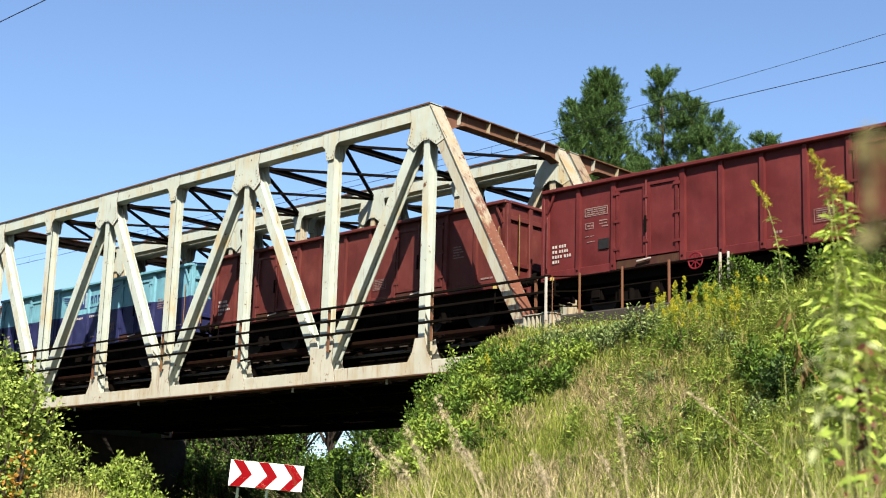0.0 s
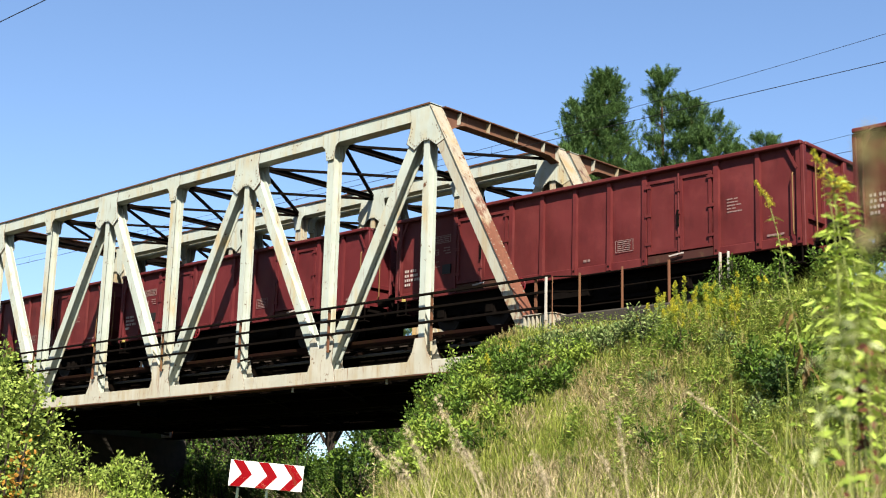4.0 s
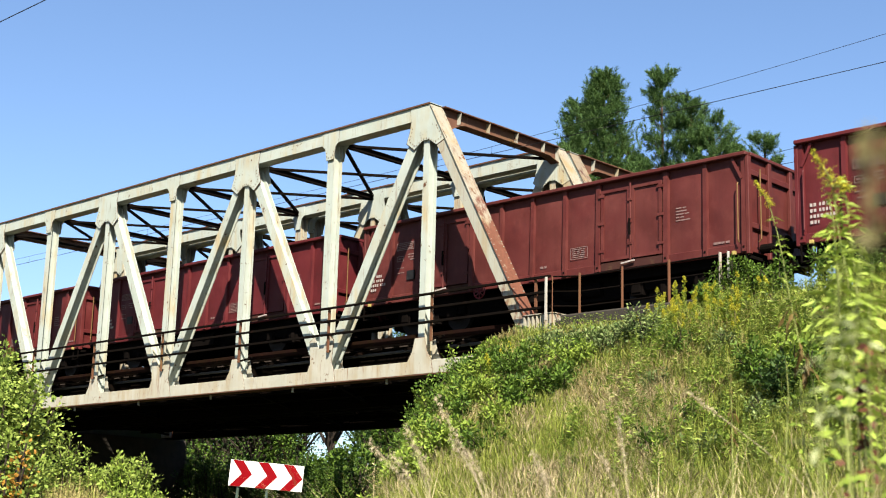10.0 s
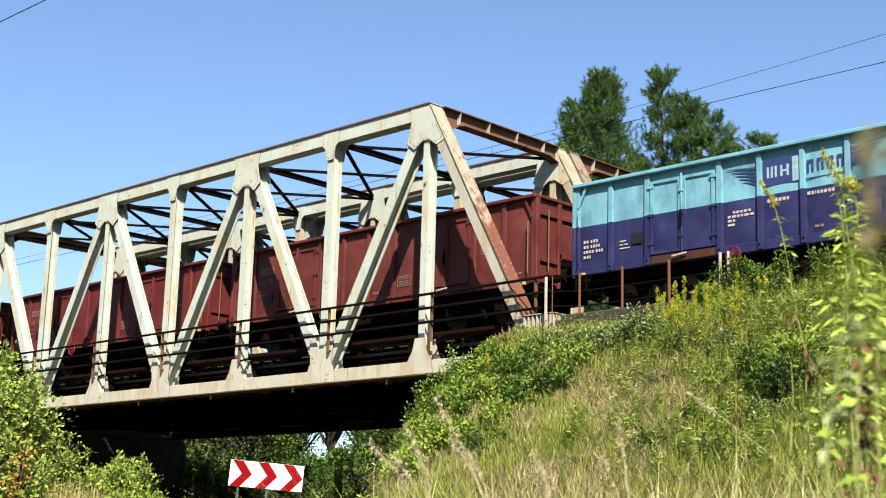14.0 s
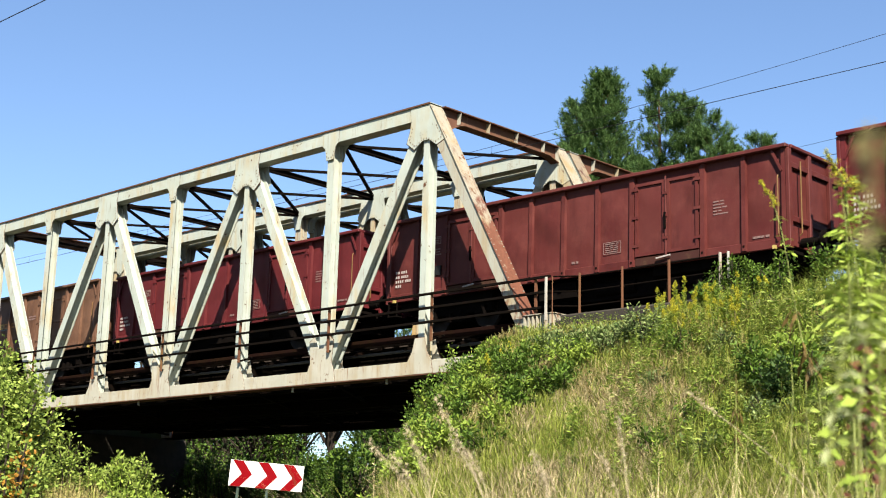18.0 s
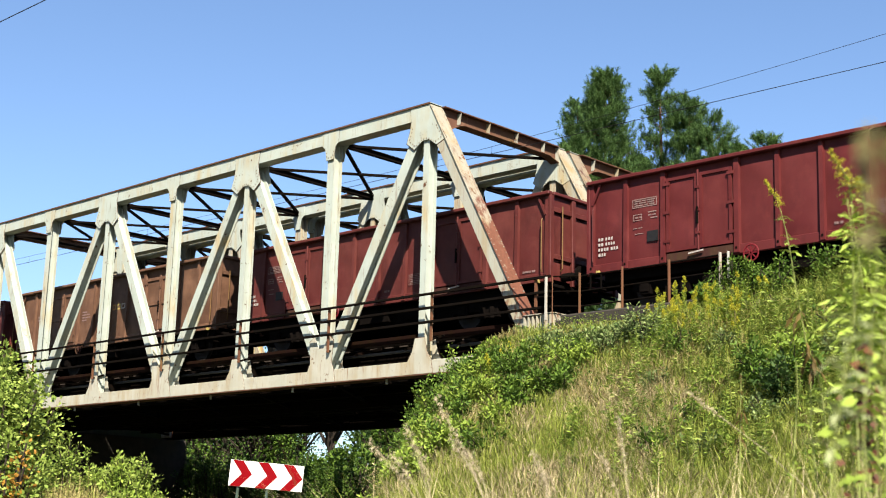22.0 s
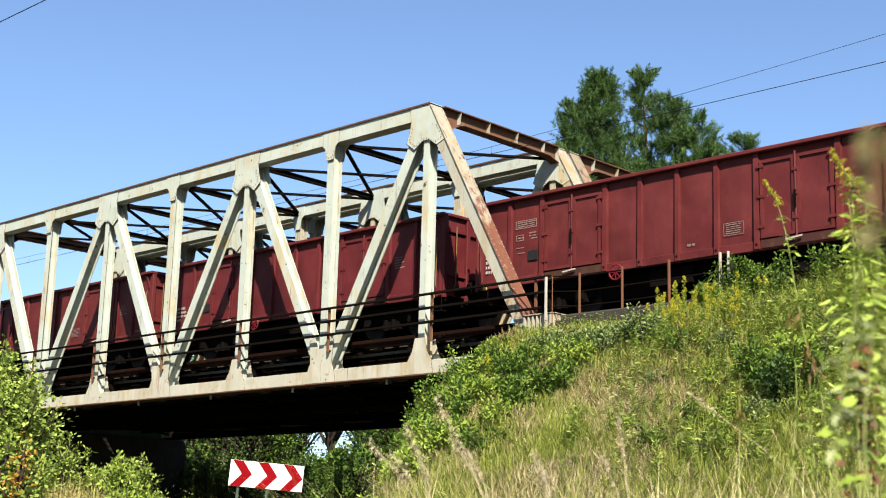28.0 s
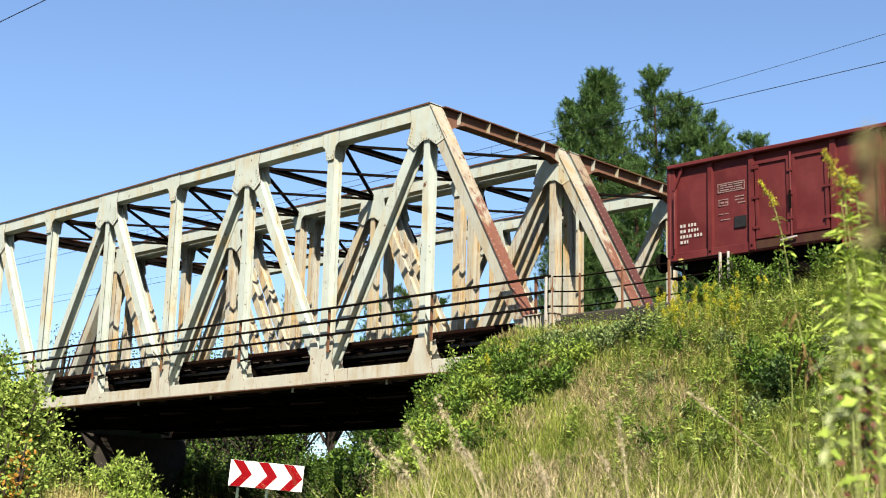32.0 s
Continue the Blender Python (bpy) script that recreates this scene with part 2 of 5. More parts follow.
# ---- mesh tools ----
class Shape:
    """A mesh under construction: boxes, beams, plates and tubes."""

    def __init__(self):
        self.v, self.f = [], []

    def add(self, verts, faces):
        k = len(self.v)
        self.v += [tuple(p) for p in verts]
        self.f += [tuple(i + k for i in q) for q in faces]
        return self

    def hexa(self, c):
        return self.add(c, [(0, 3, 2, 1), (4, 5, 6, 7), (0, 1, 5, 4), (1, 2, 6, 5), (2, 3, 7, 6), (3, 0, 4, 7)])

    def box(self, x0, x1, y0, y1, z0, z1):
        return self.hexa([(x0, y0, z0), (x1, y0, z0), (x1, y1, z0), (x0, y1, z0),
                          (x0, y0, z1), (x1, y0, z1), (x1, y1, z1), (x0, y1, z1)])

    def beam(self, p, q, w, h, side=(0, 1, 0), off=(0, 0)):
        """A bar from p to q; h is its size along side, w across."""
        p, q = Vector(p), Vector(q)
        d = (q - p).normalized()
        b = Vector(side)
        b = (b - d * b.dot(d)).normalized()
        a = d.cross(b)
        c = []
        for e in (p, q):
            e = e + a * off[0] + b * off[1]
            c += [e - a * w / 2 - b * h / 2, e + a * w / 2 - b * h / 2, e + a * w / 2 + b * h / 2, e - a * w / 2 + b * h / 2]
        return self.hexa(c)

    def sweep(self, p, q, profile, side=(0, 1, 0)):
        """A profile of (across, along side) pairs pulled from p to q as one closed solid."""
        p, q = Vector(p), Vector(q)
        d = (q - p).normalized()
        b = Vector(side)
        b = (b - d * b.dot(d)).normalized()
        a = d.cross(b)
        n = len(profile)
        v = [e + a * u + b * w for e in (p, q) for u, w in profile]
        f = [(i, (i + 1) % n, (i + 1) % n + n, i + n) for i in range(n)]
        return self.add(v, f + [tuple(range(n - 1, -1, -1)), tuple(range(n, 2 * n))])

    def hbeam(self, p, q, w, h, t=0.022, side=(0, 1, 0)):
        """A rolled H: two flanges of width w, h apart along side, and a web."""
        x, y, k = w / 2, h / 2, t / 2
        return self.sweep(p, q, [(-x, -y), (x, -y), (x, -y + t), (k, -y + t), (k, y - t), (x, y - t), (x, y), (-x, y), (-x, y - t), (-k, y - t), (-k, -y + t), (-x, -y + t)], side)

    def plate(self, pts, y0, y1):
        """A polygon of (x, z) pulled from y0 to y1."""
        n = len(pts)
        v = [(x, y0, z) for x, z in pts] + [(x, y1, z) for x, z in pts]
        f = [tuple(range(n)), tuple(range(2 * n - 1, n - 1, -1))]
        return self.add(v, f + [(i, i + n, (i + 1) % n + n, (i + 1) % n) for i in range(n)])

    def tube(self, p, q, r, n=8, r2=None):
        p, q = Vector(p), Vector(q)
        d = (q - p).normalized()
        a = d.orthogonal().normalized()
        b = d.cross(a)
        r2 = r if r2 is None else r2
        ring = [(math.cos(2 * math.pi * i / n), math.sin(2 * math.pi * i / n)) for i in range(n)]
        v = [p + a * c * r + b * s * r for c, s in ring] + [q + a * c * r2 + b * s * r2 for c, s in ring]
        f = [(i, (i + 1) % n, (i + 1) % n + n, i + n) for i in range(n)]
        return self.add(v, f + [tuple(range(n - 1, -1, -1)), tuple(range(n, 2 * n))])

    def pipe(self, pts, r, n=6, taper=1.0):
        """One bent, tapering tube through the points."""
        pts = [Vector(p) for p in pts]
        k, v, f = len(pts) - 1, [], []
        for i, p in enumerate(pts):
            d = (pts[min(i + 1, k)] - pts[max(i - 1, 0)]).normalized()
            a = Vector((0.36, 0.93, 0.07)).cross(d).normalized()
            b = d.cross(a)
            rr = r * (1 + (taper - 1) * i / k)
            v += [p + (a * math.cos(2 * math.pi * j / n) + b * math.sin(2 * math.pi * j / n)) * rr for j in range(n)]
        for i in range(k):
            f += [(i * n + j, i * n + (j + 1) % n, (i + 1) * n + (j + 1) % n, (i + 1) * n + j) for j in range(n)]
        return self.add(v, f + [tuple(range(n - 1, -1, -1)), tuple(range(k * n, k * n + n))])

    def ring(self, c, R, r, axis="y", n=20, m=6):
        v, f = [], []
        for i in range(n):
            a = 2 * math.pi * i / n
            for j in range(m):
                b = 2 * math.pi * j / m
                rr = R + r * math.cos(b)
                u, w, h = rr * math.cos(a), rr * math.sin(a), r * math.sin(b)
                v.append((c[0] + u, c[1] + h, c[2] + w) if axis == "y" else (c[0] + h, c[1] + u, c[2] + w))
                f.append((i * m + j, ((i + 1) % n) * m + j, ((i + 1) % n) * m + (j + 1) % m, i * m + (j + 1) % m))
        return self.add(v, f)

    def mesh(self, name, material, bevel=0.0):
        me = bpy.data.meshes.new(name)
        me.from_pydata(self.v, [], self.f)
        bm = bmesh.new()
        bm.from_mesh(me)
        bmesh.ops.recalc_face_normals(bm, faces=bm.faces)
        if bevel:
            bmesh.ops.bevel(bm, geom=[e for e in bm.edges if e.is_manifold and e.calc_face_angle() > 0.5],
                            offset=bevel, segments=1, affect="EDGES", clamp_overlap=True)
        bm.to_mesh(me)
        bm.free()
        me.materials.append(material)
        return me


def part(name, shape, material, parent, label="", bevel=0.0):
    ob = new(name, shape.mesh(name, material, bevel) if isinstance(shape, Shape) else shape)
    ob.parent = parent
    return tagged(ob, label) if label else ob


def thing(name, label, category, group="", at=None, kind=""):
    ob = tagged(new(name), label, category, group, kind)
    ob.empty_display_size = 0.2
    if at is not None:
        ob.matrix_basis = at
    return ob


def solid(name, shape, material, label, category, group="", kind="", bevel=0.0):
    """A thing made of one mesh."""
    return tagged(new(name, shape.mesh(name, material, bevel)), label, category, group, kind)


# ---- levels ----
RAIL = 1.47           # top of rail
LOW = -5.0            # road level under the bridge
PAN, HIGH = 3.894, 7.395
SPAN = 8 * PAN
TRACK_Y = (2.88, 8.88)


def bank_gap(x, y):
    """Distance from the flat top of the nearer embankment."""
    dy = max(-1.1 - y, y - 13.0, 0.0)
    return math.hypot(max(min(1.1 - x, x + SPAN + 1.1), 0.0) if -SPAN - 1.1 < x < 1.1 else 0.0, dy)


def ground_z(x, y):
    d = bank_gap(x, y)
    if -SPAN + 0.2 < x < -15 and y > -1.4:
        d = max(d, 9.0 * min(1.0, (y + 1.4) / 1.2))       # the west abutment stands free
    if -50 < x <= -SPAN + 0.2 and y > 12.4:
        d = max(d, 9.0 * min(1.0, (y - 12.4) / 0.8))      # the bank falls away behind it
    z = 0.72 - 0.75 * math.exp(-((x - 0.1) / 1.4) ** 2 - ((y + 0.6) / 0.9) ** 2) - 0.66 * d + 0.05 * math.sin(1.7 * x + 0.6 * y) + 0.12 * noise.noise((x * 0.35, y * 0.35, 0.0))
    if x > -18:
        z = min(z, LOW + 1.5 * max(0.695 * (x + 6.35) + 0.719 * y, 0.0))      # cut by the road
    low = LOW + 1.7 * math.exp(-((x + 16) / 5.5) ** 2 - ((y + 2.8) / 1.9) ** 2) + 0.10 * noise.noise((x * 0.2, y * 0.2, 3.0))
    k = 0.35
    h = max(k - abs(z - low), 0.0) / k
    return max(z, low) + h * h * k * 0.25


def ground():
    """One sheet: fine near the bridge, coarse towards the horizon."""
    xs = sorted(set([round(a, 3) for a in np.arange(-46, 34, 0.8)] + [-1800, -900, -420, -200, -110, -70, -55, 42, 60, 100, 200, 420, 900, 1800]))
    ys = sorted(set([round(a, 3) for a in np.arange(-30, 22, 0.8)] + [-1800, -900, -400, -180, -90, -55, -38, 28, 40, 60, 100, 200, 420, 900, 1800]))
    s = Shape()
    v = [(x, y, ground_z(x, y)) for x in xs for y in ys]
    n = len(ys)
    s.add(v, [(i * n + j, (i + 1) * n + j, (i + 1) * n + j + 1, i * n + j + 1) for i in range(len(xs) - 1) for j in range(n - 1)])
    me = s.mesh("ground", M_soil)
    for p in me.polygons:
        p.use_smooth = True
    return tagged(new("ground", me), "grassy embankment and verge with dry soil showing through", "ground", kind="structure")


M_soil = plain("dry_soil_and_moss", (0.0521, 0.0428, 0.0205), 0.95, 0, 0.45, 2.2)
_nt = M_soil.node_tree
_b = _nt.nodes["Principled BSDF"]
_old = _b.inputs["Base Color"].links[0].from_socket
_turf = noise_fac(_nt, coords(_nt), 0.35, 7, 0.42, 0.58)
_nt.links.new(blend(_nt, _turf, _old, (0.0316, 0.0409, 0.0104)), _b.inputs["Base Color"])
ground()
# ---- the bridges ----
def truss(bridge, y0, shade):
    """One truss whose faces lie at y0 and y0 + 0.4."""
    y1, yc = y0 + 0.4, y0 + 0.2
    lo, hi = 0.19, 7.19
    top = Shape()
    top.box(-7 * PAN - 0.12, -PAN + 0.10, y0, y1, 6.97, 7.37)
    top.box(-7 * PAN - 0.2, -PAN + 0.16, y0 - 0.03, y1 + 0.03, 7.37, HIGH)
    part("top_chord", top, M_truss, bridge, bevel=0.008)
    rim = Shape().box(-7 * PAN - 0.2, -PAN + 0.16, y0 - 0.045, y0 - 0.03, 7.355, 7.40)
    part("chord_rim", rim, M_rust, bridge, "rusty edge of the top plate")
    bot = Shape().box(-SPAN - 0.5, 0.5, y0, y1, 0.03, 0.38)
    # behind the near truss the lower chord is coloured near black, as shade
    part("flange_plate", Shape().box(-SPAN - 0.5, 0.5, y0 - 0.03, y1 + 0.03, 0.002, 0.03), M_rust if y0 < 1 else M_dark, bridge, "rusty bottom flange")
    part("bottom_chord", bot, M_truss_low if y0 < 1 else M_dark, bridge, "white lower chord streaked with rust" if y0 < 1 else "rusted lower chord with the under-deck shade in its colour", 0.008)
    for sgn, a, b in ((1, -PAN, 0.02), (-1, -7 * PAN, -SPAN - 0.02)):
        e = Shape().beam((a, yc, hi + 0.05), (b, yc, lo + 0.05), 0.34, 0.40)
        part("end_post", e, M_truss_rust, bridge, "slanted end post with flaking rust", 0.006)
        c = Shape().beam((a, yc, hi + 0.05), (b, yc, lo + 0.05), 0.02, 0.48, off=(0.185 * sgn, 0))
        part("cover_plate", c, M_cover, bridge, "riveted cover plate, red with rust below")
        rv = Shape()
        for k in range(46):
            f = (k + 0.5) / 46
            for dy in (-0.19, 0.19):
                x, z = a + (b - a) * f, hi + 0.05 + (lo - hi) * f
                n = Vector((sgn * 7.0, 0, PAN)).normalized() * 0.203
                rv.box(x + n.x - 0.010, x + n.x + 0.010, yc + dy - 0.012, yc + dy + 0.012, z + n.z - 0.010, z + n.z + 0.010)
        tagged(part("rivet_row", rv, M_truss_rust, bridge), kind="stuff")
    for k in range(1, 8):
        w = 0.22 if k % 2 else 0.28
        part("hanger" if k % 2 else "vertical_post", Shape().hbeam((-k * PAN, yc, 0.38), (-k * PAN, yc, 6.97), w, 0.32), shade, bridge)
    for k in range(1, 7):
        a, b = (hi, lo) if k % 2 else (lo, hi)
        w = 0.33 if k in (1, 6) else 0.29
        part("diagonal", Shape().hbeam((-k * PAN, yc, a), (-(k + 1) * PAN, yc, b), w, 0.33, 0.025), shade, bridge)
    for k in range(1, 8):
        x = -k * PAN
        if k % 2:
            up = [(-0.62, 7.355), (0.62, 7.355), (0.56, 6.96), (0.60, 6.72), (0.72, 6.38), (0.42, 6.16), (0.12, 6.36), (-0.12, 6.36),
                  (-0.42, 6.16), (-0.72, 6.38), (-0.60, 6.72), (-0.56, 6.96)]
            if k == 1:
                up[1:5] = [(0.12, 7.355), (0.30, 7.06), (0.52, 6.66), (0.76, 6.30)]
            if k == 7:
                up[0], up[-3:] = (-0.12, 7.355), [(-0.76, 6.30), (-0.52, 6.66), (-0.30, 7.06)]
            dn = [(-0.50, 0.04), (0.50, 0.04), (0.42, 0.40), (0.27, 0.62), (0.17, 0.98), (-0.17, 0.98), (-0.27, 0.62), (-0.42, 0.40)]
        else:
            up = [(-0.36, 7.355), (0.36, 7.355), (0.34, 6.96), (0.22, 6.86), (0.15, 6.50), (-0.15, 6.50), (-0.22, 6.86), (-0.34, 6.96)]
            dn = [(-0.62, 0.04), (0.62, 0.04), (0.54, 0.40), (0.44, 0.60), (0.50, 1.20), (0.30, 1.36), (0.10, 1.0), (-0.10, 1.0),
                  (-0.30, 1.36), (-0.50, 1.20), (-0.44, 0.60), (-0.54, 0.40)]
        for nm, pts in (("upper_gusset", up), ("lower_gusset", dn)):
            g = Shape()
            for ya, yb in ((y0 - 0.014, y0 - 0.001), (y1 + 0.001, y1 + 0.014)):
                g.plate([(x + a, b) for a, b in pts], ya, yb)
            cx, cz = sum(a for a, b in pts) / len(pts), sum(b for a, b in pts) / len(pts)
            if y0 < 1:
                part("gusset_seam", Shape().plate([(x + cx + (a - cx) * 1.035, min(cz + (b - cz) * 1.035, 7.36)) for a, b in pts], y0 - 0.0045, y0 - 0.002), M_rust, bridge, "rusty seam round a gusset")
            rv = Shape()
            for (a, b), (a2, b2) in zip(pts, pts[1:] + pts[:1]):
                m = max(1, int(math.hypot(a2 - a, b2 - b) / 0.11))
                for i in range(m):
                    px, pz = a + (a2 - a) * (i + 0.5) / m, b + (b2 - b) * (i + 0.5) / m
                    px, pz = px + (cx - px) * 0.16, pz + (cz - pz) * 0.16
                    if nm == "upper_gusset" and pz < 6.78:
                        (rv if y0 < 1 else g).box(x + px - 0.015, x + px + 0.015, y0 - 0.024, y0 - 0.0142, pz - 0.015, pz + 0.015)
            # the far truss's lower gussets get the same painted shade
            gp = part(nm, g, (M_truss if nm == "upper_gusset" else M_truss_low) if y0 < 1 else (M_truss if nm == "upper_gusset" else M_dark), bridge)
            if rv.v:
                tagged(part("rivet_row", rv, M_rivet, gp, "stained rivet heads"), kind="stuff")


def portal(bridge, x, sgn):
    """Cross girder between the tops of the end posts, bracketed down at both ends."""
    ya, yb = 0.40, 5.34
    n = 24
    us = [ya + (yb - ya) * i / n for i in range(n + 1)]
    hs = [7.02 - 0.40 * max(0.0, 1 - (u - ya) / 0.7) - 0.16 * max(0.0, 1 - (yb - u) / 0.45) for u in us]

    def strip(half, bottoms, tops):
        v = [(x + dx, u, z) for u, lo, hi in zip(us, bottoms, tops) for dx, z in ((-half, lo), (half, lo), (half, hi), (-half, hi))]
        f = [(4 * i + j, 4 * i + (j + 1) % 4, 4 * i + 4 + (j + 1) % 4, 4 * i + 4 + j) for i in range(n) for j in range(4)]
        return Shape().add(v, f + [(3, 2, 1, 0), (4 * n, 4 * n + 1, 4 * n + 2, 4 * n + 3)])

    web = part("portal_girder", strip(0.012, hs, [7.33] * (n + 1)), M_girder, bridge, "rust-red portal girder")
    part("lower_flange", strip(0.15, [h - 0.026 for h in hs], [h - 0.001 for h in hs]), M_girder, web)
    part("end_plate", Shape().box(x - 0.15, x + 0.15, yb - 0.035, yb - 0.012, 6.80, 7.32), M_truss_low, web, "pale end plate of the girder")
    part("portal_flange", Shape().box(x - 0.17, x + 0.17, ya, yb, 7.33, 7.36), M_rust, web)
    for y in (1.05, 2.25, 3.45, 4.65):
        t = Shape().add([(x + sgn * 0.012, y - 0.01, 7.0), (x + sgn * 0.12, y - 0.01, 7.0), (x + sgn * 0.16, y - 0.01, 7.32), (x + sgn * 0.012, y - 0.01, 7.32),
                         (x + sgn * 0.012, y + 0.01, 7.0), (x + sgn * 0.12, y + 0.01, 7.0), (x + sgn * 0.16, y + 0.01, 7.32), (x + sgn * 0.012, y + 0.01, 7.32)],
                        [(0, 1, 2, 3), (7, 6, 5, 4), (0, 4, 5, 1), (1, 5, 6, 2), (2, 6, 7, 3), (3, 7, 4, 0)])
        part("stiffener", t, M_truss_rust, web)


def build_bridge():
    b = thing("truss_bridge", "pale grey riveted steel truss railway bridge streaked with rust", "bridge", "pair of railway bridges")
    truss(b, 0.0, M_truss)
    truss(b, 5.34, M_truss_far)
    portal(b, -PAN + 0.14, 1)
    portal(b, -7 * PAN - 0.14, -1)
    for k in range(1, 8):
        x = -k * PAN
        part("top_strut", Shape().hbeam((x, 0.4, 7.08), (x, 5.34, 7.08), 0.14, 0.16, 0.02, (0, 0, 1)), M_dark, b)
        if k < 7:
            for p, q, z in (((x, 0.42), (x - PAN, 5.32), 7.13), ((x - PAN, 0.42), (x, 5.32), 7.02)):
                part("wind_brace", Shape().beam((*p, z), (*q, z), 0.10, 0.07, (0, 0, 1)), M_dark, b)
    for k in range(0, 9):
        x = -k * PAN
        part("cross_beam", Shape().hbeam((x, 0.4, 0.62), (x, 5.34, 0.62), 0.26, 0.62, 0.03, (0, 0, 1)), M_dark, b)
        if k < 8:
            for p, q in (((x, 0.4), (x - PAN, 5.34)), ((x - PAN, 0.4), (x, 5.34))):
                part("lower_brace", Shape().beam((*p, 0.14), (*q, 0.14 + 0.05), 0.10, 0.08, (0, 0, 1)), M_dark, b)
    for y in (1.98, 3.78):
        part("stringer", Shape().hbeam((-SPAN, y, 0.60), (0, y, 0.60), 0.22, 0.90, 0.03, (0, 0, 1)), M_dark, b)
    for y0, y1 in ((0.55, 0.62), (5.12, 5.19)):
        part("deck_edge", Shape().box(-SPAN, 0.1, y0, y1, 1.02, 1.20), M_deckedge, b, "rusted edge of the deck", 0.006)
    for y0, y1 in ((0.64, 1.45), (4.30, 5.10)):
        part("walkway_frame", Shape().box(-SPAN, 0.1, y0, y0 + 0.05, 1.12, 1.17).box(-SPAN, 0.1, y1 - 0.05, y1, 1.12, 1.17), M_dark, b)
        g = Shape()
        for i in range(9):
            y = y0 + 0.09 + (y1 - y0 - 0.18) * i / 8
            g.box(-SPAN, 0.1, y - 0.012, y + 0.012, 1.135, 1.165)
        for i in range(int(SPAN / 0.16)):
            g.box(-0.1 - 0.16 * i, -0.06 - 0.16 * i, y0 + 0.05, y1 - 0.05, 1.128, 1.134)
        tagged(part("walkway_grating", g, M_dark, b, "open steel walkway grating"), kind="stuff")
    # closes the deck against light from above, so the underside stays dark
    part("deck_plate", Shape().box(-SPAN, 0.1, 1.50, 4.26, 1.055, 1.095), M_dark, b, "closed steel deck plate in shade-dark colour")
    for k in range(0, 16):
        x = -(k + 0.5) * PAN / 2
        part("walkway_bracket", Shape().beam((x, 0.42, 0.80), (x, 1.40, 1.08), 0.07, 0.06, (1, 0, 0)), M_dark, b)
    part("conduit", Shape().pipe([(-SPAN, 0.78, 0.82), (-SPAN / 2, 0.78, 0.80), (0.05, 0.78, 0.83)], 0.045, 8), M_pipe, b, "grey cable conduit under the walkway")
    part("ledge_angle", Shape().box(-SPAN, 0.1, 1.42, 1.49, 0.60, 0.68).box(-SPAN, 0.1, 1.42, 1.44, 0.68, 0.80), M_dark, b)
    for k in range(1, 7):
        x = -(k + 0.36) * PAN
        part("drain_stub", Shape().tube((x, 0.2, -0.13), (x, 0.2, 0.004), 0.035, 8), M_truss_low, b, "pale drain stub under the chord")
    sl = Shape().box(-0.12, 0.12, 1.46, 4.28, 1.10, 1.31).mesh("sleeper", M_sleeper)
    for k in range(52):
        o = part("sleeper", sl, None, b)
        o.location.x = -0.3 - k * 0.6
    for y in (2.88 - 0.76, 2.88 + 0.76):
        r = Shape()
        r.box(-SPAN, 0.2, y - 0.035, y + 0.035, 1.43, RAIL)
        r.box(-SPAN, 0.2, y - 0.01, y + 0.01, 1.34, 1.43)
        r.box(-SPAN, 0.2, y - 0.07, y + 0.07, 1.312, 1.34)
        part("rail", r, M_rail, b)
    for x0 in (-0.20, -SPAN - 0.74):
        for y in (-0.06, 5.30):
            e = part("end_bearing", Shape().box(x0, x0 + 0.94, y, y + 0.5, 0.05, 1.17), M_truss_rust, b, "ribbed white end bearing housing")
            for i in range(5):
                part("rib", Shape().box(x0 + 0.02 + 0.13 * i, x0 + 0.065 + 0.13 * i, y - 0.14, y - 0.001, 0.07, 1.15), M_truss_low, e)
            part("side_plate", Shape().box(x0 + 0.60, x0 + 0.94, y - 0.145, y - 0.002, 0.07, 1.16), M_truss_low, e, bevel=0.006)
            part("cap_plate", Shape().box(x0 - 0.02, x0 + 0.96, y - 0.16, y + 0.5, 1.172, 1.195), M_truss_rust, e)
    return b


bridge = build_bridge()
second = copy_thing(bridge, pose(0, 6.0, 0))
# the second bridge's lower parts turn near black: shade put into their colour
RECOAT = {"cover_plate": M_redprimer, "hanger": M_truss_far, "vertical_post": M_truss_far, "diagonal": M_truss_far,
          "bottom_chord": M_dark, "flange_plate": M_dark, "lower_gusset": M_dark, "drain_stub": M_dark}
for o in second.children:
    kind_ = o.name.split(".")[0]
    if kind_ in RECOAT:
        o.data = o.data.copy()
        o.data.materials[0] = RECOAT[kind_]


def railing(y, x0, x1, step, heights, label):
    r = thing("bridge_railing", label, "railing")
    for z in heights:
        part("handrail" if z == heights[0] else "rail", Shape().beam((x0, y, z), (x1, y, z), 0.066, 0.05, (0, 1, 0)), M_dark, r, bevel=0.008)
    n = round((x1 - x0) / step)
    for i in range(0, n + 1, 2):
        x = min(x0 + (x1 - x0) * i / n, 0.12)
        part("post", Shape().box(x - 0.03, x + 0.03, y + 0.032, y + 0.085, 0.85, heights[0] - 0.01), M_dark if i % 2 else M_post, r)
        part("bracket", Shape().beam((x, y + 0.06, 0.88), (x, y + 0.55, 1.06), 0.05, 0.05, (1, 0, 0)), M_dark, r)
    return r


railing(-0.16, -SPAN - 0.3, 0.62, PAN / 2, (2.08, 1.71, 1.34), "dark rusty three-rail railing along the bridge")
end = solid("end_post", Shape().box(0.715, 0.77, -0.50, -0.445, 0.95, 1.99), M_whitepost, "white-painted steel post at the railing's end", "post", bevel=0.008)


